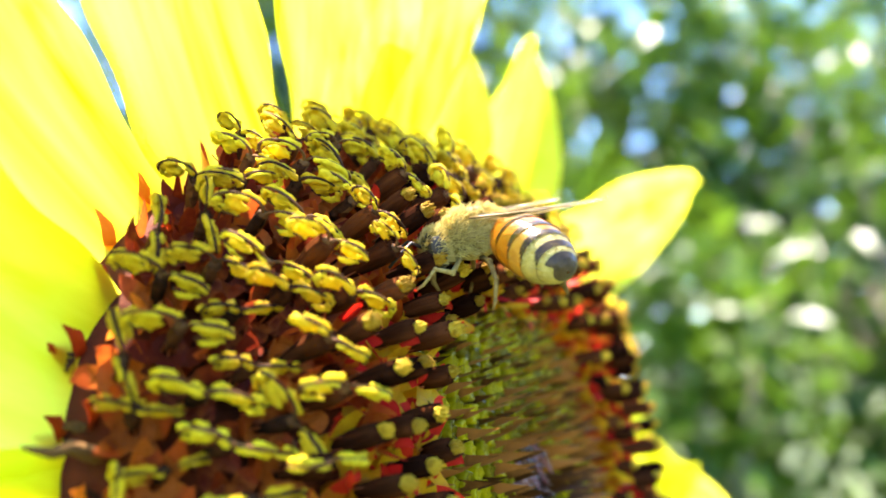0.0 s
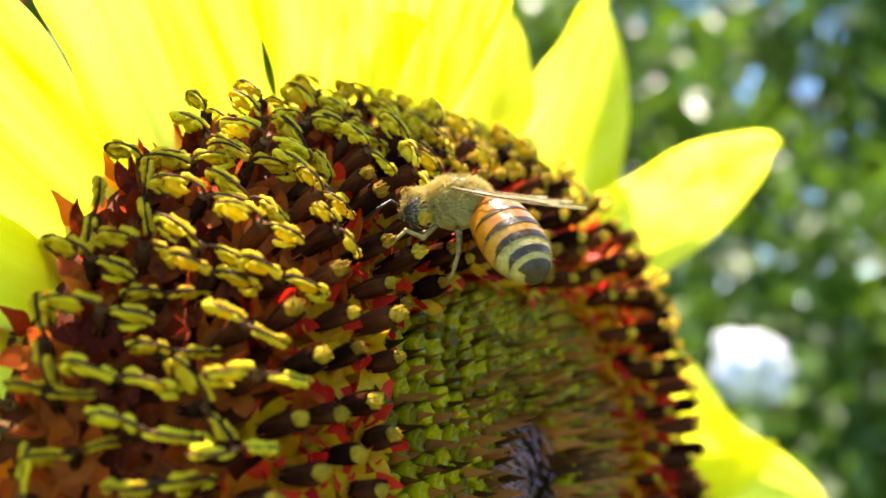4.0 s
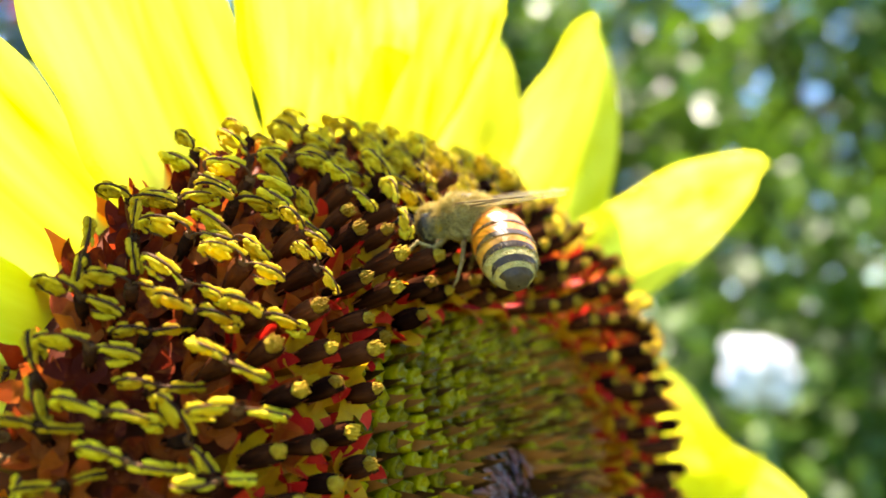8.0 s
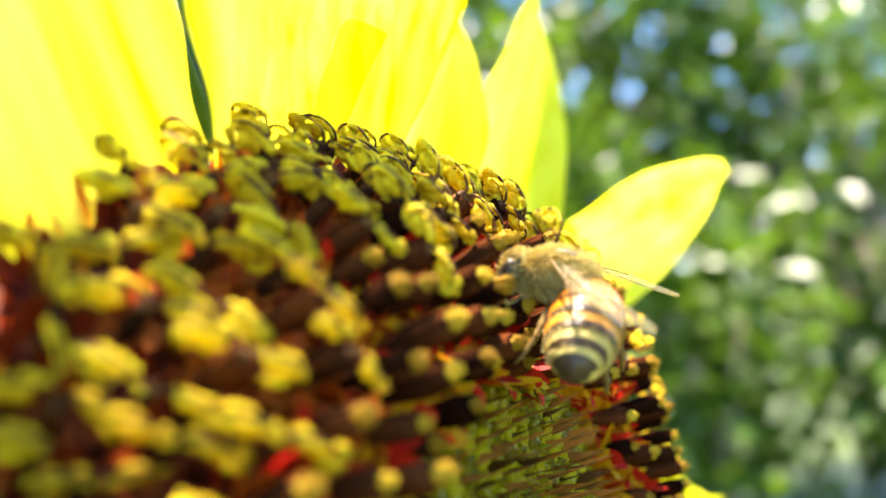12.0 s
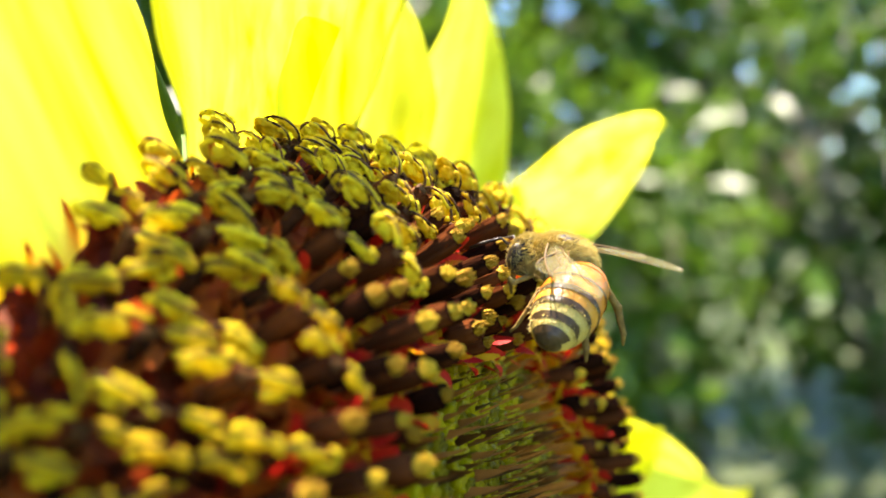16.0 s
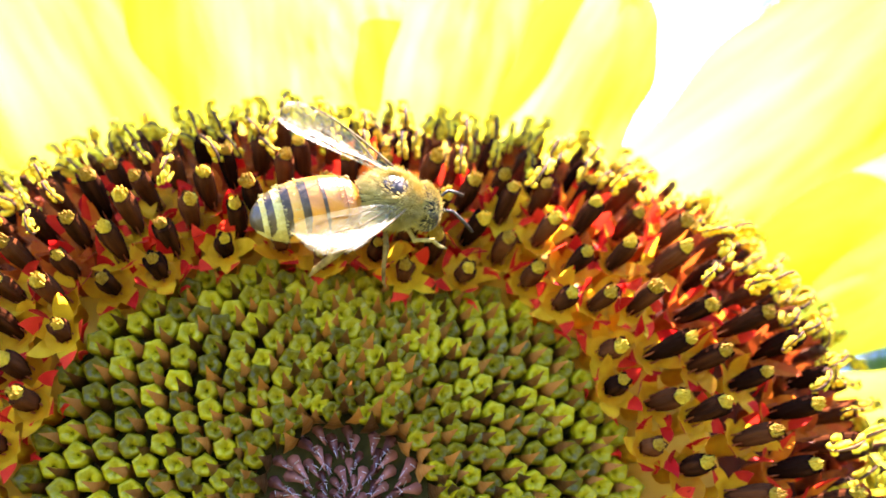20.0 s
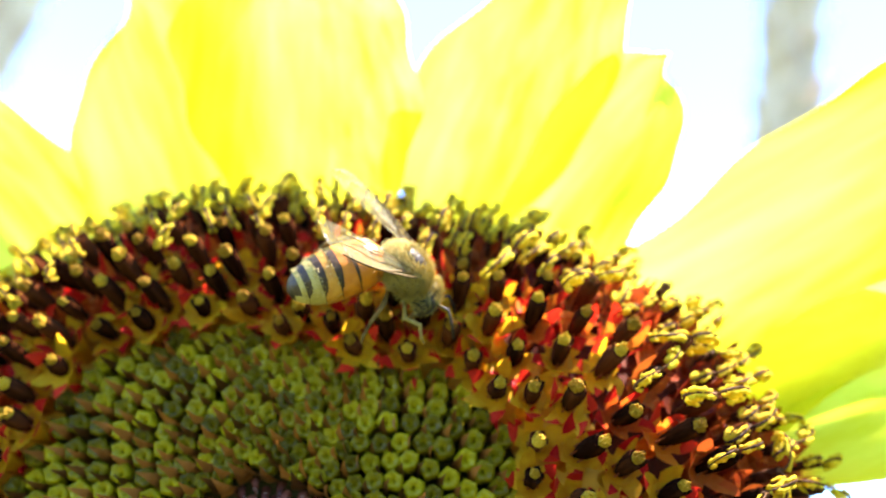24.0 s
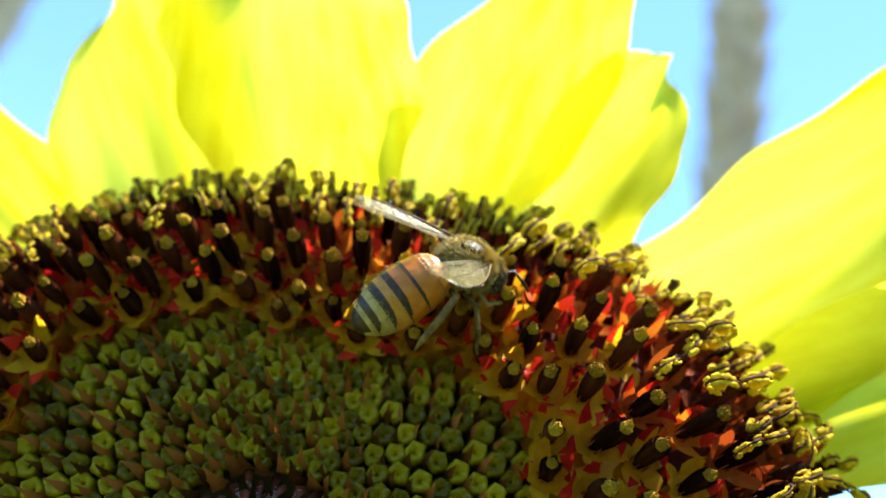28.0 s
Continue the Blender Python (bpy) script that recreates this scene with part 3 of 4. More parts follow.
# the rest of the ring: angle, tip radius, tip height, width
PETALS += [(angle, r_tip, h_tip, width, 0.0, -1.6 - 0.1 * (i % 2), -1.55 - 0.1 * (i % 2), 1.6, 0.0, 0.74, 0.12) for i, (angle, r_tip, h_tip, width) in enumerate([
    (160, 6.8, -0.8, 1.9), (175, 6.8, -0.9, 1.6), (190, 6.5, -1.0, 1.7), (206, 7.0, -1.0, 1.9), (225, 6.8, -1.0, 2.1), (246, 7.0, -1.0, 2.1),
    (268, 6.6, -1.0, 2.1), (290, 7.0, -1.0, 2.1), (311, 6.7, -0.9, 2.1), (332, 7.0, -0.4, 2.0)])]
for i, (angle, r_tip, h_tip, width, bend, base_h, mid_h, point, fold, foot, cup) in enumerate(PETALS):
    part("petal", petal_mesh("petal", r_tip, h_tip, width, bend, point, cup, i, base_h, mid_h, fold, foot), sunflower, Matrix.Rotation(radians(angle), 4, "Z"))

# A dried floret that hangs over the rim.
spur = [(35.5, 0, -13), (37, 0.4, -12.4), (38.6, 0.2, -12.6), (40.2, 0.8, -12.2), (41.6, 0.7, -12.7)]
part("dried_floret", make_mesh("dried_floret", [(*tube(spur, [0.4, 0.55, 0.4, 0.3, 0.12], 8), 0)], [WITHER]), sunflower, Matrix.Rotation(radians(164), 4, "Z"), "dark dried floret hanging over the rim")

for i in range(20):
    v, f = blade(1, 10, 20, 12, 0.1, 8, base=0.85)
    m = Matrix.Rotation(2 * math.pi * (i + 0.4) / 20 + pick.uniform(-0.06, 0.06), 4, "Z") @ Matrix.Translation((0.027, 0, -0.026)) @ Matrix.Rotation(radians(pick.uniform(58, 70)), 4, "Y")
    part("sepal", make_mesh("sepal", [(v, f, 0)], [GREEN]), sunflower, m, "green pointed sepal")

v, f = blade(1, 4.6, 9.5, 0.8, 0.2, 8, base=0.8)
part("sepal", make_mesh("sepal", [(v, f, 0)], [GREEN]), sunflower, Matrix.Rotation(radians(104.5), 4, "Z") @ Matrix.Translation((0.033, 0, -0.0158)) @ Matrix.Rotation(radians(76), 4, "Y"), "green pointed sepal")

stem_points = [(0, 0, -32), (0, -6, -50), (0, -40, -78), (0, -120, -95), (0, -400, -100), (0, -800, -104), (0, -1290, -110)]
part("stem", make_mesh("stem", [(*tube(stem_points, [8, 8, 9, 10, 11, 12, 13], 12), 0)], [STEM]), sunflower, label="thick hairy green stem")


def big_leaf(parent, m, length, width, seed):
    r = random.Random(seed)
    v, f = [], []
    rows, cols = 16, 11
    for j in range(rows + 1):
        u = j / rows
        w = width * math.sin(math.pi * min(1, 0.12 + u * 0.88)) ** 0.8 * (1 - 0.35 * u)
        for k in range(cols):
            s = 2 * k / (cols - 1) - 1
            v.append((length * u, s * w * 0.5 * (1 + 0.06 * math.sin(u * 40)), -0.25 * length * u * u + 0.12 * w * s * s + 0.004 * math.sin(u * 22 + abs(s) * 9 + r.random())))
    for j in range(rows):
        for k in range(cols - 1):
            a = j * cols + k
            f.append((a, a + 1, a + cols + 1, a + cols))
    part("leaf", make_mesh("leaf", [(v, f, 0)], [GREEN]), parent, m, "broad green leaf")


big_leaf(sunflower, Matrix.Translation((0.0, -0.15, -0.1)) @ Matrix.Rotation(radians(200), 4, "Z"), 0.18, 0.13, 2)
big_leaf(sunflower, Matrix.Translation((0.0, -0.25, -0.1)) @ Matrix.Rotation(radians(-10), 4, "Z"), 0.18, 0.13, 3)

# ---- honey bee ----
B_DARK = material("bee_dark", (0.010, 0.007, 0.004), (0.045, 0.028, 0.014), 2500, 0.5, 0.3, specular=0.25)
B_AMBER = material("bee_amber", (0.34, 0.085, 0.002), (0.56, 0.19, 0.008), 1200, 0.34, 0.25, specular=0.4)
B_PALE = material("bee_pale_band", (0.30, 0.205, 0.04), (0.52, 0.38, 0.095), 3500, 0.55, 0.5, 6000, specular=0.3)
B_HONEY = material("bee_honey", (0.38, 0.13, 0.008), (0.58, 0.27, 0.03), 1500, 0.36, 0.25, specular=0.3)
B_FUZZ = material("bee_fuzz", (0.50, 0.37, 0.09), (0.74, 0.59, 0.19), 3000, 0.8, 0.3, thin=0.35)
B_THORAX = material("bee_thorax", (0.20, 0.14, 0.035), (0.42, 0.30, 0.085), 2500, 0.8, 0.5)
B_BAND = material("bee_band_brown", (0.018, 0.010, 0.004), (0.085, 0.048, 0.018), 2500, 0.36, 0.15, specular=0.2)
B_EYE = material("bee_eye", (0.010, 0.007, 0.004), (0.05, 0.034, 0.018), 4000, 0.4, 0.3, specular=0.25)
B_LEG = material("bee_leg", (0.05, 0.027, 0.008), (0.28, 0.17, 0.045), 2500, 0.6, 0.4, specular=0.05)
B_TAN = material("bee_leg_pollen", (0.12, 0.075, 0.02), (0.48, 0.34, 0.08), 3000, 0.8, 0.6)
B_WING = material("bee_wing", (0.19, 0.155, 0.045), (0.34, 0.285, 0.11), 900, 0.36, 0.25, 1500, specular=0.3, thin=0.3)
B_VEIN = material("bee_vein", (0.08, 0.05, 0.02), (0.18, 0.11, 0.04), 1500, 0.5, specular=0.1)
nt = B_WING.node_tree
clear = nt.nodes.new("ShaderNodeBsdfTransparent")
sheet = nt.nodes.new("ShaderNodeMixShader")
sheet.inputs[0].default_value = 0.34
nt.links.new(clear.outputs[0], sheet.inputs[1])
nt.links.new(nt.nodes["Mix Shader"].outputs[0], sheet.inputs[2])
nt.links.new(sheet.outputs[0], nt.nodes["Material Output"].inputs[0])

bee = new("honey_bee")
tagged(bee, "amber and black banded honey bee on the flower disc", "bee")
brng = random.Random(3)


def fuzz(centre, radii, count, reach, lean=(0, -0.7, 0.1), avoid_below=-0.6, bald=False):
    """Short hairs standing on an egg-shaped body."""
    out = []
    for i in range(count):
        d = Vector((brng.gauss(0, 1), brng.gauss(0, 1), brng.gauss(0, 1))).normalized()
        if d.z < avoid_below or (bald and d.z > 0.9 and brng.random() < 0.85):
            continue
        p = Vector([c + q * k for c, q, k in zip(centre, radii, d)])
        t = (d + Vector(lean) + Vector((brng.gauss(0, .25), brng.gauss(0, .25), brng.gauss(0, .25)))).normalized()
        out.append((*tube([p, p + t * reach * 0.55, p + (t + Vector(lean) * 0.3) * reach * brng.uniform(0.7, 1.1)], [0.028, 0.022, 0.006], 3), 0))
    return out


thorax = part("thorax", make_mesh("thorax", [(*blob(1.75, 2.1, 1.7, (0, 2.1, 0.1), 16, 12), 0)], [B_THORAX]), bee, label="brown furry thorax")
part("fur", make_mesh("fur", fuzz((0, 2.1, 0.1), (1.75, 2.1, 1.7), 4200, 0.62, bald=True), [B_FUZZ]), thorax, kind="stuff")
part("bald_patch", make_mesh("bald_patch", [(*blob(0.85, 1.0, 0.34, (0, 1.85, 1.6), 14, 8), 0)], [B_DARK]), thorax, label="dark shiny bald patch")
head = part("head", make_mesh("head", [(*blob(1.55, 0.95, 1.4, (0, 4.7, -0.35), 14, 10), 0)], [B_DARK]), bee)
part("fur", make_mesh("fur", fuzz((0, 4.7, -0.35), (1.45, 0.95, 1.4), 1500, 0.5), [B_FUZZ]), head, kind="stuff")
for s in (-1, 1):
    part("eye", make_mesh("eye", [(*blob(0.42, 0.62, 1.0, (s * 1.28, 4.75, -0.35), 12, 10), 0)], [B_EYE]), head, label="glossy black eye")
    part("antenna", make_mesh("antenna", [(*tube([(s * 0.4, 5.5, -0.1), (s * 0.9, 6.3, 0.5), (s * 1.3, 7.3, -0.1), (s * 1.6, 8.1, -0.7)], [0.13, 0.11, 0.13, 0.11], 6), 0)], [B_DARK]), head)
part("tongue", make_mesh("tongue", [(*tube([(0, 5.2, -1.4), (0, 5.3, -2.4), (0, 5.0, -3.2)], [0.3, 0.2, 0.08], 6), 0)], [B_LEG]), head)

# The abdomen turns at the waist: its own z axis is up, -y towards the tip.
abdomen = part("abdomen", make_mesh("abdomen", [(*blob(0.7, 0.5, 0.7, (0, -0.1, 0), 10, 6), 0)], [B_DARK]), bee, label="banded abdomen")
OUTLINE = [(0.0, 0.75), (0.5, 1.45), (1.3, 1.88), (2.6, 2.1), (4.0, 2.1), (5.0, 1.95), (5.8, 1.68), (6.5, 1.3), (7.0, 0.86), (7.25, 0.48), (7.38, 0.06)]


def girth(d):
    return float(np.interp(d, [a for a, b in OUTLINE], [b for a, b in OUTLINE]))


TERGITES = [(0.1, 1.1, 0.95), (0.95, 2.6, 0.82), (2.45, 4.0, 0.64), (3.85, 5.2, 0.57), (5.05, 6.25, 0.54), (6.1, 7.38, 1.0)]
for i, (a, b, dark_from) in enumerate(TERGITES):
    rings = []
    idx = []
    steps = 26
    for j in range(steps + 1):
        u = j / steps
        d = a + (b - a) * u
        q = girth(d) * (1 + 0.035 * u) + 0.03
        rings.append((q, d))
        if j < steps:
            for k in range(44):
                # the dark edge is a saddle: broad on the back, drawn out to a line at the sides
                back = max(0, math.sin(2 * math.pi * (k + 0.5) / 44))
                edge = dark_from + (0.94 - dark_from) * (1 - back) ** 2.6
                if i < 5:
                    idx.append(1 if u > edge else (0, 0, 0, 3, 2)[i])
                else:
                    idx.append(2 if u < 0.38 or (back < 0.1 and u < 0.7) else 1)
    v, f = lathe(rings, 44, cap=False)
    v = [(x, -z, y * 0.86) for x, y, z in v]
    part("tergite", make_mesh("tergite", [(v, f, idx)], [B_AMBER, B_BAND, B_PALE, B_HONEY]), abdomen, label="amber ring with a dark edge" if i < 3 else "dark ring with pale hair band")
hair = []
for i in range(150):
    d = brng.choice((3.9, 5.0, 5.0, 6.1)) + brng.uniform(-0.1, 0.35)
    th = brng.uniform(-0.2, math.pi + 0.2)
    q = girth(d) * 1.02
    p = Vector((q * math.cos(th), -d, q * math.sin(th) * 0.86))
    t = Vector((math.cos(th) * 0.5, -1.0, math.sin(th) * 0.5)).normalized()
    hair.append((*tube([p, p + t * brng.uniform(0.2, 0.35)], [0.03, 0.01], 3), 0))
for i in range(140):
    d = brng.uniform(0.1, 1.3)
    th = brng.uniform(-0.4, math.pi + 0.4)
    q = girth(d) * 1.02
    p = Vector((q * math.cos(th), -d, q * math.sin(th) * 0.86))
    t = Vector((math.cos(th) * 0.7, -0.8, math.sin(th) * 0.7)).normalized()
    hair.append((*tube([p, p + t * brng.uniform(0.25, 0.5)], [0.028, 0.008], 3), 1))
part("band_hair", make_mesh("band_hair", hair, [B_PALE, B_HONEY]), abdomen, kind="stuff")


def leg(name, pts, radii, mats=None):
    radii = [q * 0.7 for q in radii]
    part(name, make_mesh(name, [(*tube(pts, radii, 7), 0)] + [(*blob(r * 1.15, r * 1.15, r * 1.15, p, 7, 5), 0) for p, r in zip(pts[1:-1], radii[1:-1])], [mats or B_LEG]), bee)


for s in (-1, 1):
    leg("front_leg", [(s * 0.8, 3.4, -1.2), (s * 1.7, 4.2, -1.9), (s * 2.0, 5.3, -1.4), (s * 1.9, 6.2, -2.2), (s * 1.8, 6.8, -2.5)], [0.25, 0.27, 0.22, 0.16, 0.1], B_TAN)
    leg("middle_leg", [(s * 1.0, 2.0, -1.4), (s * 2.6, 1.9, -1.6), (s * 3.6, 1.9, -2.7), (s * 3.9, 2.3, -4.0), (s * 4.0, 2.6, -4.5)], [0.27, 0.29, 0.23, 0.17, 0.1])
    leg("hind_leg", [(s * 0.9, 0.8, -1.4), (s * 2.4, -0.4, -1.0), (s * 3.0, -1.6, -2.4), (s * 3.1, -2.4, -4.0), (s * 3.1, -2.6, -4.8)], [0.3, 0.36, 0.42, 0.3, 0.12])


def wing(name, length, width, s):
    """Clear sheet with a few veins, along -y."""
    v, f = [], []
    rows, cols = 18, 7
    for j in range(rows + 1):
        u = j / rows
        w = width * (0.18 + 0.82 * math.sin(math.pi * min(1.0, u * 0.62 + 0.02))) * (1 - max(0, (u - 0.8) / 0.2) ** 2.5) ** 0.5
        for k in range(cols):
            q = k / (cols - 1)
            v.append((s * (-0.25 * w + q * w) * 0.001, -length * u * 0.001, (0.12 * math.sin(q * 6 + u * 3) + 0.5 * u * u) * 0.001))
    for j in range(rows):
        for k in range(cols - 1):
            a = j * cols + k
            f.append((a, a + 1, a + cols + 1, a + cols))
    w = part(name, make_mesh(name, [(v, f, 0)], [B_WING]), bee, label="clear smoky wing")
    veins = []
    for lane in (0.3, 0.6, 1.0):
        pts = []
        for j in range(0, rows - 2, 2):
            p = Vector(v[j * cols + int(lane * (cols - 1))]) * 1000
            pts.append(p + Vector((0.12 * math.sin(j) * (lane < 0.9), 0, 0.02)))
        veins.append((*tube(pts, [(0.09 if lane > 0.9 else 0.04) * (1 - 0.5 * i / len(pts)) for i in range(len(pts))], 5), 0))
    part("vein", make_mesh("vein", veins, [B_VEIN]), w)
    return w


WINGS = []
for s in (-1, 1):
    WINGS.append((wing("forewing", 8.8, 2.9, s), s, (0.0012, 0.0022, 0.0013), 1.0))
    WINGS.append((wing("hindwing", 6.2, 2.2, s), s, (0.0014, 0.0012, 0.0011), 1.45))


def wing_pose(s, root, splay, lift):
    """A wing that points back along -y, turned outwards by splay and raised by lift, in degrees."""
    return Matrix.Translation((s * root[0], root[1], root[2])) @ Matrix.Rotation(radians(s * splay), 4, "Z") @ Matrix.Rotation(radians(-lift), 4, "X")


# ---- garden ----
SOIL = material("lawn_soil", (0.035, 0.05, 0.015), (0.10, 0.13, 0.04), 3.0, 0.9, 0.5, 40)
LEAF_A = material("leaf_green", (0.040, 0.085, 0.005), (0.125, 0.235, 0.012), 6, 0.36, 0.2, 60, random_mix=0.2, thin=0.4, specular=0.35)
LEAF_B = material("leaf_dark", (0.018, 0.045, 0.004), (0.065, 0.13, 0.010), 6, 0.4, 0.2, 60, random_mix=0.2, thin=0.3, specular=0.3)
BARK = material("bark", (0.08, 0.06, 0.04), (0.28, 0.22, 0.16), 14, 0.85, 0.8, 30)
PALM = material("palm_bark", (0.42, 0.25, 0.12), (0.92, 0.68, 0.40), 9, 0.9, 0.8, 25)
WHITE = material("white_bloom", (0.72, 0.72, 0.68), (0.85, 0.85, 0.83), 30, 0.6, 0.2, thin=0.3)

v, f = lathe([(0.5, 0), (3, 0), (8, 0), (25, 0), (80, 0), (400, 0), (3000, 0)], 48, unit=1.0, cap=False)
f.append(tuple(range(48))[::-1])
ground = new("ground", make_mesh("ground", [(v, f, 0)], [SOIL]))
tagged(ground, "grassy green garden ground", "ground", kind="structure")


def leaf_quads(r, centre, spread, count, size):
    """Many folded pointed leaves scattered through an egg-shaped crown, densest near its skin."""
    verts, faces = [], []
    c, sp = np.array(centre), np.array(spread)
    for i in range(count):
        d = np.array([r.gauss(0, 1), r.gauss(0, 1), r.gauss(0, 1)])
        d /= np.linalg.norm(d)
        lump = 0.72 + 0.28 * math.sin(5 * d[0] + 3 * d[2]) * math.sin(4 * d[1] + 2)
        p = c + d * sp * (r.random() ** 0.4) * lump
        ax = Vector((r.gauss(0, 1), r.gauss(0, 1), r.gauss(-0.3, 0.7))).normalized()
        side = ax.cross(Vector((r.gauss(0, .5), r.gauss(0, .5), 1))).normalized()
        up = side.cross(ax)
        q = size * r.uniform(0.6, 1.4)
        o, b = Vector(p), len(verts)
        verts += [o, o + ax * q * .45 + side * q * .28 + up * q * .06, o + ax * q, o + ax * q * .45 - side * q * .28 + up * q * .06, o + ax * q * .5 - up * q * .03]
        faces += [(b, b + 1, b + 4), (b + 1, b + 2, b + 4), (b + 2, b + 3, b + 4), (b + 3, b, b + 4)]
    return verts, faces


def shrub(name, x, y, height, spread, count, size, mats, seed, label):
    r = random.Random(seed)
    thing = new(name)
    thing.location = (x, y, 0)
    tagged(thing, label, "shrub", "garden shrubs")
    stems = []
    for i in range(4):
        a = r.uniform(0, 6.28)
        tip = (math.cos(a) * spread * 0.5, math.sin(a) * spread * 0.5, height * r.uniform(0.55, 0.8))
        stems.append((*tube([(math.cos(a) * 0.05, math.sin(a) * 0.05, 0), (tip[0] * 0.4, tip[1] * 0.4, tip[2] * 0.5), tip], [0.03, 0.022, 0.008], 7, 1.0), 0))
    part("trunk", make_mesh("trunk", stems, [BARK]), thing)
    pieces = []
    for k, m in enumerate(mats):
        v, f = leaf_quads(r, (0, 0, height * 0.52), (spread, spread, height * 0.52), count // len(mats), size)
        pieces.append((v, f, k))
    part("crown", make_mesh("crown", pieces, mats, smooth=False), thing, kind="stuff")
    return thing


SHRUBS_AND_SCREENS = [(0.35, 2.5, 2.0, 0.75, 2600, 0.08), (1.35, 2.7, 2.3, 0.8, 2600, 0.085), (-0.85, 2.9, 2.2, 0.85, 2600, 0.08), (2.4, 2.5, 2.2, 0.85, 2400, 0.085),
          (0.9, 3.9, 3.5, 1.1, 4200, 0.10), (-0.4, 4.3, 3.3, 1.2, 5600, 0.10), (2.6, 4.3, 3.0, 1.2, 2800, 0.10), (-2.0, 4.6, 2.6, 1.2, 2600, 0.10), (4.2, 3.6, 3.0, 1.3, 2600, 0.10),
          # first three here stand unseen behind the camera, added to block sky light
          (2.2, -1.6, 3.4, 0.95, 2600, 0.10), (2.5, -0.1, 3.3, 0.95, 2600, 0.10), (3.6, 1.3, 3.4, 1.0, 2400, 0.10), (-0.9, 4.0, 4.2, 1.15, 6800, 0.10), (-1.75, 3.7, 3.0, 0.9, 2800, 0.09),
          (0.2, 5.8, 4.6, 1.6, 6000, 0.13), (2.2, 6.0, 4.6, 1.7, 4600, 0.13), (4.6, 5.6, 3.8, 1.6, 3400, 0.13), (-2.5, 3.9, 5.4, 1.15, 5600, 0.11)]
for i, (x, y, height, spread, count, size) in enumerate(SHRUBS_AND_SCREENS):
    shrub("shrub", x, y, height, spread, count, size, [LEAF_A, LEAF_B], 40 + i, "dense leafy green garden shrub in sunlight, in a set with three unseen sky blockers")


RED = material("red_blossom", (0.55, 0.03, 0.03), (0.75, 0.10, 0.08), 20, 0.5, thin=0.4)
tall = shrub("flowering_shrub", -1.62, 2.35, 2.55, 0.32, 1200, 0.07, [LEAF_A, LEAF_B], 90, "tall slender shrub with red blossoms at its top")
v, f = leaf_quads(random.Random(91), (0, 0, 2.5), (0.16, 0.16, 0.14), 320, 0.06)
part("blossom", make_mesh("blossom", [(v, f, 0)], [RED], smooth=False), tall, kind="stuff")


def palm(x, y, top_x, top_y, height, radius, seed):
    r = random.Random(seed)
    thing = new("palm_tree")
    thing.location = (x, y, 0)
    tagged(thing, "tall palm with a shaggy grey-brown trunk", "tree", "palms")
    pts = [(top_x * u, top_y * u, height * u) for u in [i / 10 for i in range(11)]]
    part("trunk", make_mesh("trunk", [(*tube(pts, [radius * (1.1 - 0.2 * i / 10) for i in range(11)], 14, 1.0), 0)], [PALM]), thing)
    for k in range(150):
        u = 0.15 + 0.8 * (k + r.random()) / 150
        a = k * 2.4
        rad = radius * (1.1 - 0.2 * u)
        v, f = blade(1, 0.14, 0.32, 0.09, 0.2, 3, 1.0)
        m = Matrix.Translation((top_x * u, top_y * u, height * u)) @ Matrix.Rotation(a, 4, "Z") @ Matrix.Translation((rad * 0.95, 0, 0))
        if k == 0:
            stub = make_mesh("leaf_base", [(v, f, 0)], [PALM])
        part("leaf_base", stub, thing, m)
    fronds = []
    for k in range(24):
        a, lift = k * 2.39996, r.uniform(0.1, 1.2)
        spine = [Vector((2.3 * u * math.cos(lift * (1 - 0.3 * u)), 0, 2.3 * u * math.sin(lift) - 1.5 * u * u)) for u in [j / 10 for j in range(11)]]
        m = Matrix.Translation((top_x, top_y, height)) @ Matrix.Rotation(a, 4, "Z")
        fronds.append(moved((*tube(spine, [0.03 * (1.1 - j / 10) for j in range(11)], 5, 1.0), 0), m))
        for j in range(2, 40):
            u = j / 40
            q = spine[0].lerp(spine[10], 0) if u == 0 else spine[int(u * 10)].lerp(spine[min(10, int(u * 10) + 1)], u * 10 % 1)
            reach = 0.55 * math.sin(math.pi * (0.12 + 0.84 * u))
            for side in (-1, 1):
                tip = q + Vector((0.35 * reach, side * reach, -0.3 * reach))
                v = [q - Vector((0.022, 0, 0)), q + Vector((0.022, 0, 0)), q.lerp(tip, 0.5) + Vector((0.025, 0, 0.02)), tip]
                fronds.append(moved((v, [(0, 1, 2), (0, 2, 3)], 0), m))
    part("crown", make_mesh("crown", fronds, [LEAF_B]), thing, kind="stuff")


palm(-4.2, 2.73, 0.1, 0.0, 9.5, 0.16, 1)
palm(-6.0, -2.25, 0.4, 1.5, 10.0, 0.16, 2)

bloom = new("white_flowers")
bloom.location = (0.18, 1.75, 0)
tagged(bloom, "cluster of white flowers in front of the shrubs", "flowers")
r = random.Random(5)
part("stalk", make_mesh("stalk", [(*tube([(0, 0, 0), (0, 0, 0.6), (0, 0, 1.15)], [0.012, 0.01, 0.008], 7, 1.0), 0)], [STEM]), bloom)
heads = []
for i in range(60):
    d = Vector((r.gauss(0, 1), r.gauss(0, 1), r.gauss(0, 1))).normalized() * r.uniform(0.3, 1)
    heads.append((*blob(0.022, 0.022, 0.016, (d.x * 0.055, d.y * 0.05, 1.2 + d.z * 0.06), 8, 5, 1.0, rough=0.2, rng=r), 0))
part("bloom", make_mesh("bloom", heads, [WHITE]), bloom, kind="stuff")


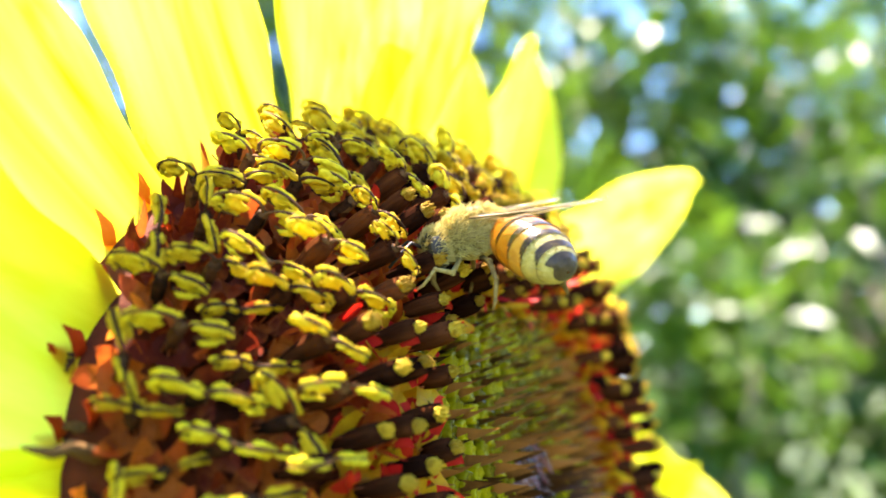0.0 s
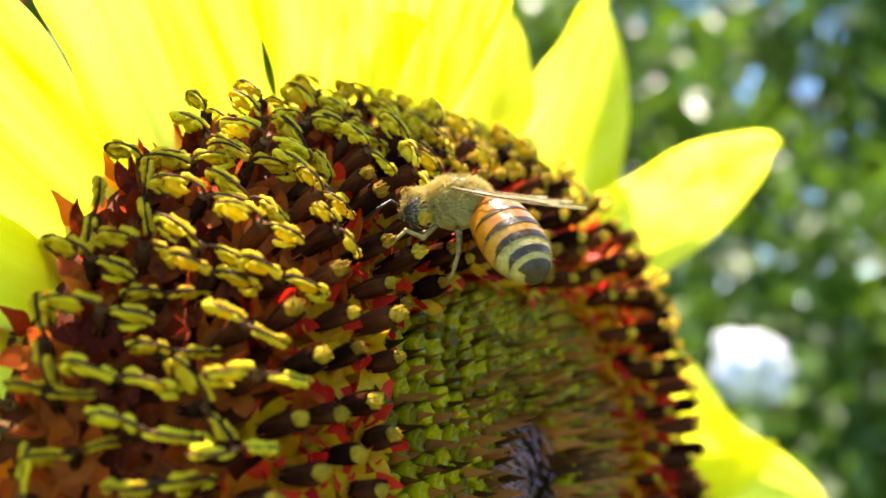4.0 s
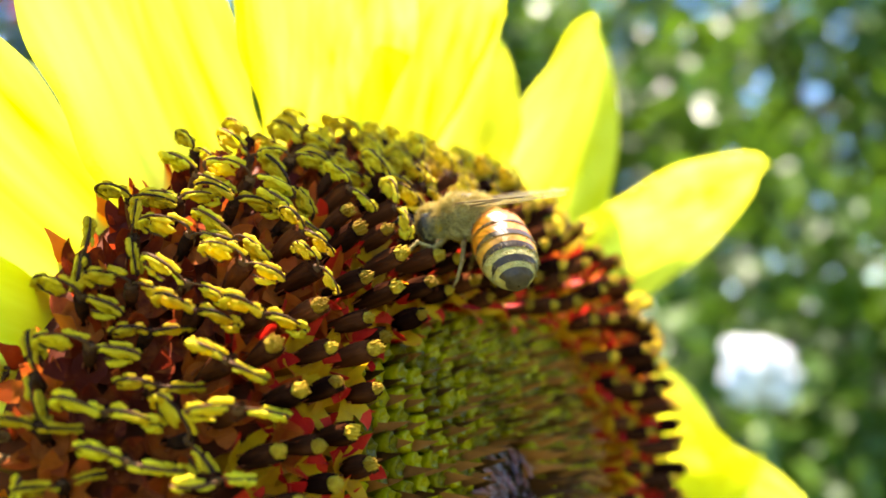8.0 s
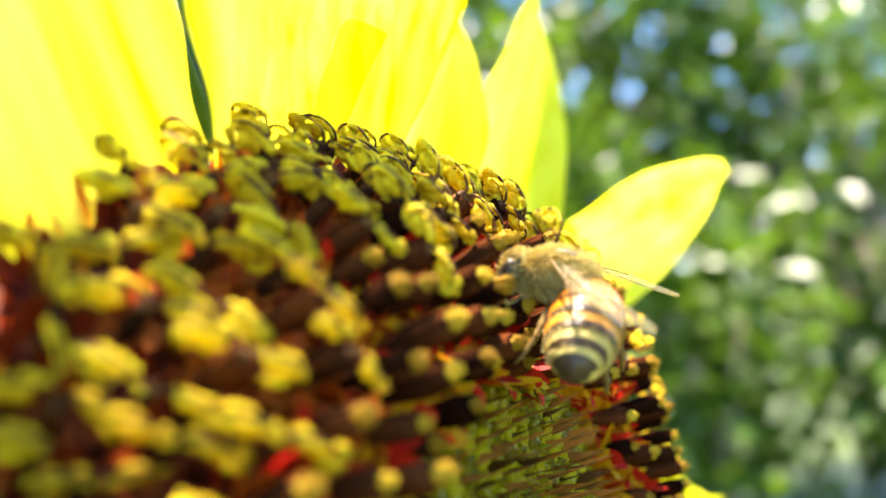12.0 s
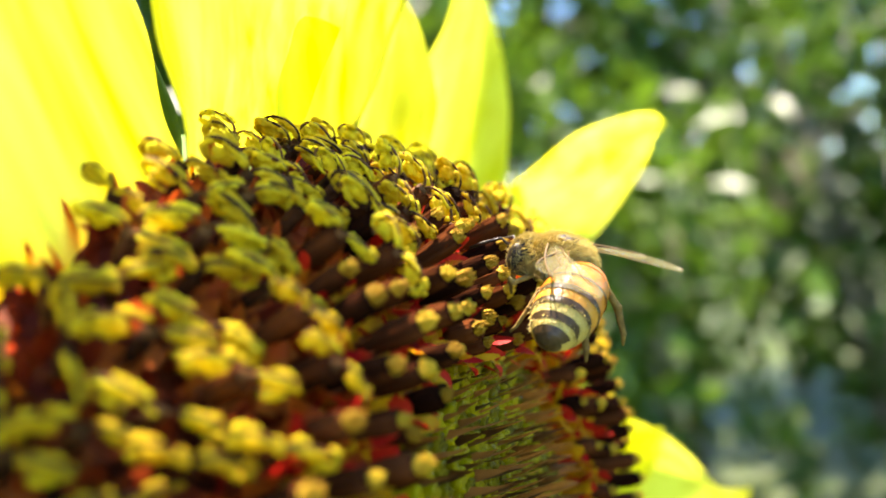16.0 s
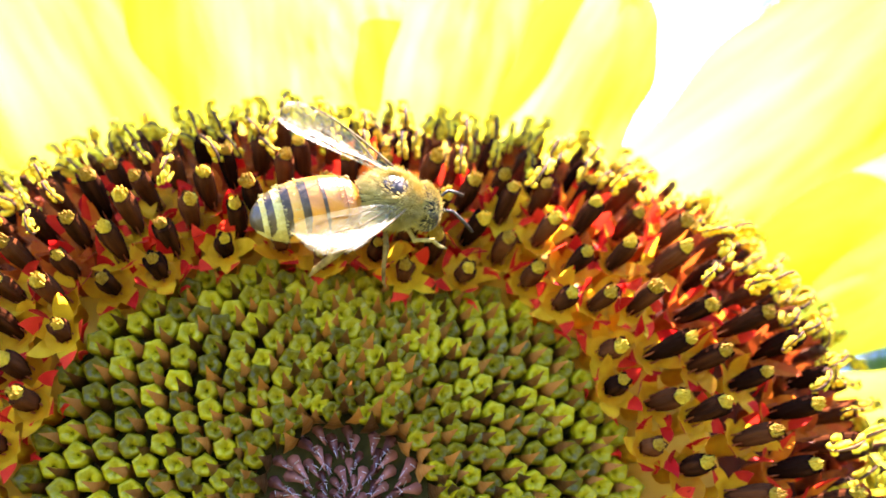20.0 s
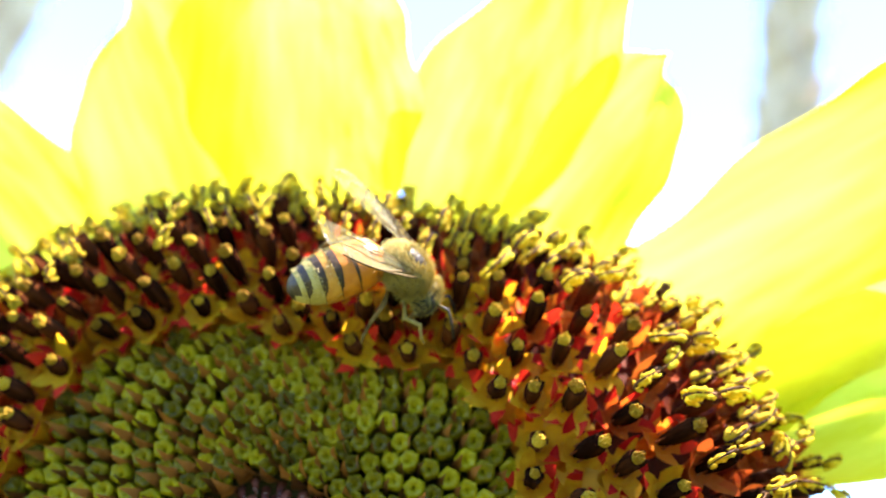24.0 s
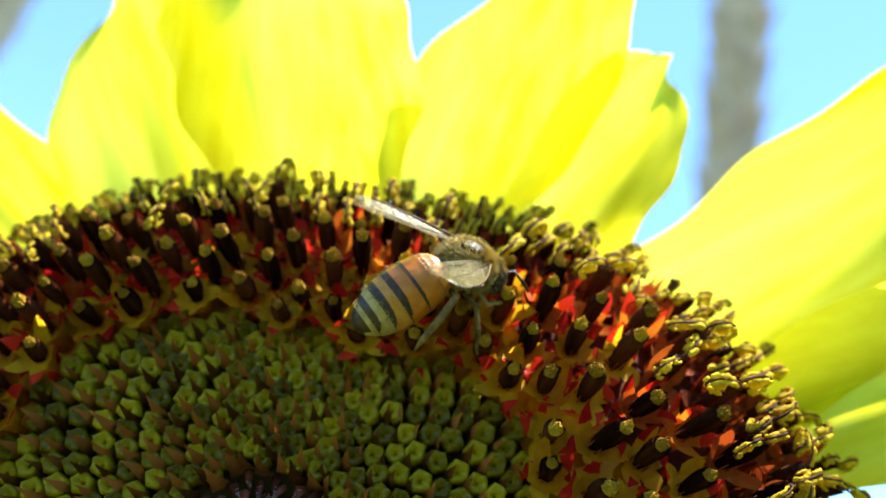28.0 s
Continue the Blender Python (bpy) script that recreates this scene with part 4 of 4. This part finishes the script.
# ---- what moves ----
def turned(forward, up):
    y = Vector(forward).normalized()
    z = (Vector(up) - y * y.dot(Vector(up))).normalized()
    return Matrix((y.cross(z), y, z)).transposed()


# seconds, waist on the flower (centimetres), way that the head points, way from the tail to the waist, way up
BEE = [
    (0, (-1.571, 2.041, 0.527), (-0.50, -0.10, -0.86), (0.53, 0.53, -0.67), (-0.10, 0.97, 0.20)),
    (0.5, (-1.579, 2.084, 0.515), (-0.51, 0.00, -0.86), (0.38, 0.56, -0.73), (-0.10, 0.97, 0.20)),
    (1, (-1.582, 2.038, 0.530), (-0.50, 0.10, -0.86), (0.53, 0.68, -0.50), (-0.10, 0.97, 0.20)),
    (1.5, (-1.437, 2.104, 0.534), (-0.50, 0.10, -0.86), (0.33, 0.73, -0.60), (-0.10, 0.97, 0.20)),
    (2, (-1.383, 2.136, 0.540), (-0.50, 0.10, -0.86), (0.24, 0.76, -0.60), (-0.10, 0.97, 0.20)),
    (2.5, (-1.222, 2.149, 0.554), (-0.50, 0.10, -0.86), (0.41, 0.73, -0.55), (-0.10, 0.97, 0.20)),
    (3, (-1.269, 2.078, 0.567), (-0.50, 0.10, -0.86), (0.36, 0.69, -0.63), (-0.10, 0.97, 0.20)),
    (3.5, (-1.331, 2.073, 0.558), (-0.50, 0.10, -0.86), (0.33, 0.72, -0.61), (-0.10, 0.97, 0.20)),
    (5.5, (-0.933, 2.101, 0.600), (-0.50, 0.10, -0.86), (0.39, 0.77, -0.50), (-0.10, 0.97, 0.20)),
    (6, (-1.087, 2.084, 0.586), (-0.49, 0.09, -0.87), (0.31, 0.77, -0.56), (-0.10, 0.97, 0.20)),
    (6.5, (-0.858, 2.140, 0.599), (-0.44, 0.12, -0.89), (0.57, 0.75, -0.34), (-0.10, 0.97, 0.20)),
    (7, (-0.894, 2.257, 0.564), (-0.44, 0.09, -0.89), (0.58, 0.72, -0.37), (-0.10, 0.97, 0.20)),
    (7.5, (-0.962, 2.273, 0.557), (-0.45, 0.05, -0.89), (0.51, 0.77, -0.38), (-0.10, 0.97, 0.20)),
    (8, (-0.821, 2.260, 0.570), (-0.40, 0.10, -0.91), (0.51, 0.73, -0.46), (-0.10, 0.97, 0.20)),
    (8.3, (-0.415, 2.206, 0.609), (0.23, 0.46, -0.85), (0.77, 0.53, 0.34), (-0.10, 0.97, 0.20)),
    (8.6, (-0.087, 2.151, 0.605), (0.21, 0.41, -0.89), (0.80, 0.53, 0.28), (-0.10, 0.97, 0.20)),
    (9, (-0.294, 2.096, 0.595), (-0.09, 0.26, -0.96), (0.81, 0.58, -0.06), (-0.10, 0.97, 0.20)),
    (9.3, (-0.136, 2.056, 0.575), (-0.28, 0.18, -0.94), (0.69, 0.69, -0.22), (-0.10, 0.97, 0.20)),
    (9.6, (-0.449, 2.008, 0.576), (-0.45, 0.12, -0.88), (0.50, 0.72, -0.47), (-0.10, 0.97, 0.20)),
    (10, (-0.648, 2.059, 0.609), (-0.44, 0.13, -0.89), (0.58, 0.74, -0.34), (-0.10, 0.97, 0.20)),
    (10.5, (-0.815, 2.071, 0.615), (-0.45, 0.12, -0.88), (0.52, 0.75, -0.41), (-0.10, 0.97, 0.20)),
    (11, (-0.738, 2.054, 0.615), (-0.45, 0.12, -0.88), (0.65, 0.62, -0.44), (-0.10, 0.97, 0.20)),
    (11.3, (-0.601, 2.096, 0.615), (-0.24, 0.29, -0.93), (0.77, 0.62, -0.16), (-0.10, 0.97, 0.20)),
    (11.6, (-0.661, 2.078, 0.614), (-0.06, 0.38, -0.92), (0.85, 0.52, 0.00), (-0.10, 0.97, 0.20)),
    (12, (-0.213, 2.092, 0.588), (-0.09, 0.42, -0.90), (0.80, 0.60, 0.05), (-0.10, 0.97, 0.20)),
    (12.5, (-0.438, 2.078, 0.596), (-0.07, 0.40, -0.91), (0.82, 0.57, 0.03), (-0.10, 0.97, 0.20)),
    (14.5, (-0.096, 2.127, 0.597), (-0.37, 0.12, -0.92), (0.80, 0.43, -0.42), (-0.10, 0.97, 0.20)),
    (15, (0.018, 2.061, 0.574), (-0.40, 0.10, -0.91), (0.78, 0.35, -0.51), (-0.10, 0.97, 0.20)),
    (15.5, (-0.151, 2.108, 0.592), (-0.40, 0.10, -0.91), (0.75, 0.37, -0.56), (-0.10, 0.97, 0.20)),
    (16, (0.150, 2.049, 0.786), (0.22, 0.43, -0.87), (0.82, 0.50, 0.29), (-0.06, 0.94, 0.34)),
    (16.2, (0.300, 1.992, 0.941), (0.32, 0.41, -0.86), (0.89, 0.33, 0.32), (-0.04, 0.92, 0.40)),
    (16.4, (0.450, 1.947, 0.850), (0.51, 0.41, -0.76), (0.87, 0.28, 0.41), (-0.03, 0.89, 0.45)),
    (16.7, (0.583, 1.945, 0.564), (0.78, 0.43, -0.46), (0.90, 0.31, 0.32), (0.00, 0.85, 0.53)),
    (17, (0.712, 1.926, 0.576), (0.96, 0.20, -0.21), (0.98, 0.08, 0.16), (0.00, 0.82, 0.57)),
    (17.3, (0.735, 1.883, 0.561), (0.94, 0.03, -0.35), (0.99, 0.11, 0.02), (0.00, 0.79, 0.62)),
    (17.6, (0.472, 1.997, 0.573), (0.87, -0.15, -0.48), (0.99, 0.09, -0.12), (0.00, 0.76, 0.65)),
    (18, (0.347, 1.938, 0.551), (0.78, -0.36, -0.51), (0.98, 0.06, -0.19), (0.00, 0.78, 0.63)),
    (18.5, (0.355, 1.931, 0.545), (0.56, -0.32, -0.76), (1.00, 0.03, -0.03), (0.00, 0.80, 0.60)),
    (18.8, (0.363, 1.851, 0.519), (0.51, -0.36, -0.78), (0.99, 0.01, -0.11), (0.00, 0.80, 0.60)),
    (19.1, (0.188, 1.935, 0.539), (0.45, -0.40, -0.80), (1.00, -0.07, 0.01), (0.00, 0.80, 0.60)),
    (19.5, (0.254, 1.935, 0.545), (0.46, -0.46, -0.76), (1.00, -0.04, -0.05), (0.00, 0.80, 0.60)),
    (19.8, (0.274, 1.912, 0.534), (0.76, -0.57, -0.32), (0.93, 0.09, -0.35), (0.00, 0.51, 0.86)),
    (20, (0.014, 1.978, 0.550), (0.96, 0.07, -0.27), (0.97, 0.26, 0.01), (0.00, 0.30, 0.95)),
    (20.3, (0.097, 2.095, 0.593), (0.77, 0.39, -0.51), (0.59, 0.70, -0.39), (0.00, 0.45, 0.89)),
    (20.6, (0.092, 2.099, 0.592), (0.71, 0.25, -0.66), (0.61, 0.77, -0.19), (0.00, 0.46, 0.89)),
    (21, (0.180, 2.119, 0.603), (0.65, 0.30, -0.70), (0.54, 0.80, -0.27), (0.00, 0.48, 0.88)),
    (21.3, (0.225, 2.099, 0.595), (0.63, 0.24, -0.74), (0.53, 0.78, -0.34), (0.00, 0.50, 0.87)),
    (21.5, (0.355, 2.125, 0.609), (0.61, 0.20, -0.76), (0.66, 0.72, -0.23), (0.00, 0.51, 0.86)),
    (23.5, (0.496, 2.200, 0.607), (0.71, -0.05, -0.71), (0.83, 0.54, -0.10), (0.00, 0.60, 0.80)),
    (23.8, (0.569, 2.129, 0.625), (0.72, -0.20, -0.66), (0.62, 0.65, -0.45), (0.00, 0.60, 0.80)),
    (24.1, (0.557, 2.241, 0.601), (0.72, -0.35, -0.60), (0.83, 0.55, -0.11), (0.00, 0.60, 0.80)),
    (24.4, (0.462, 2.314, 0.582), (0.72, -0.35, -0.60), (0.82, 0.56, -0.12), (0.00, 0.60, 0.80)),
    (24.7, (0.451, 2.284, 0.595), (0.72, -0.35, -0.60), (0.84, 0.53, -0.13), (0.00, 0.60, 0.80)),
    (25, (0.417, 2.347, 0.579), (0.72, -0.35, -0.60), (0.85, 0.52, -0.13), (0.00, 0.60, 0.80)),
    (25.4, (0.486, 2.336, 0.581), (0.72, -0.35, -0.60), (0.82, 0.57, -0.09), (0.00, 0.60, 0.80)),
    (25.8, (0.355, 2.316, 0.589), (0.81, -0.50, -0.30), (0.89, 0.32, -0.33), (0.00, 0.64, 0.77)),
    (26, (0.465, 2.233, 0.603), (0.81, -0.50, -0.30), (0.85, 0.29, -0.43), (0.00, 0.65, 0.76)),
    (26.3, (0.630, 2.039, 0.607), (0.91, -0.37, -0.20), (0.79, 0.36, -0.50), (0.00, 0.61, 0.79)),
    (26.6, (0.372, 2.174, 0.624), (0.97, -0.22, -0.10), (0.71, 0.45, -0.54), (0.00, 0.57, 0.82)),
    (27, (0.747, 2.025, 0.612), (0.76, 0.20, -0.61), (0.89, 0.41, -0.17), (0.00, 0.51, 0.86)),
    (27.3, (0.853, 2.121, 0.600), (0.70, 0.30, -0.65), (0.74, 0.67, -0.04), (0.00, 0.49, 0.87)),
    (27.5, (0.824, 2.035, 0.618), (0.67, 0.32, -0.67), (0.78, 0.61, 0.09), (0.00, 0.48, 0.88)),
    (27.8, (0.858, 1.840, 0.570), (0.64, 0.34, -0.69), (0.73, 0.68, 0.08), (0.00, 0.46, 0.89)),
    (28, (0.956, 2.000, 0.617), (0.61, 0.35, -0.71), (0.71, 0.70, 0.09), (0.00, 0.45, 0.89)),
]


# seconds, splay and lift of the wings in degrees
WING_ROWS = [(0, 26, -6), (1, 24, -10), (3.5, 18, -12), (7.5, 20, -9), (8.3, 34, 4), (9, 32, 2), (9.6, 20, -4), (11, 24, -8), (11.6, 36, -10), (12.5, 42, -12), (14.5, 44, -10), (16, 46, -8), (16.7, 44, 14),
             (17.6, 40, 30), (19.1, 34, 34), (19.5, 34, 34), (19.8, 24, 10), (20, 24, 2), (20.3, 20, 6), (21.5, 18, 2), (23.5, 16, -6), (25.4, 14, -8), (25.8, 14, 2), (27, 14, 0), (28, 20, 0)]


def motions():
    body_rows, tail_rows = [], []
    for t, place, forward, tail, up in BEE:
        up = Vector(up)
        body = turned(forward, up)
        full = FLOWER @ (Matrix.Translation(Vector(place) * CM) @ body.to_4x4())
        body_rows.append((t, full))
        tail_rows.append((t, (body.inverted() @ turned(tail, up)).to_4x4()))
    walk(bee, body_rows)
    walk(abdomen, tail_rows)
    for ob, s, root, more in WINGS:
        walk(ob, [(t, wing_pose(s, root, splay * more, lift)) for t, splay, lift in WING_ROWS])


motions()
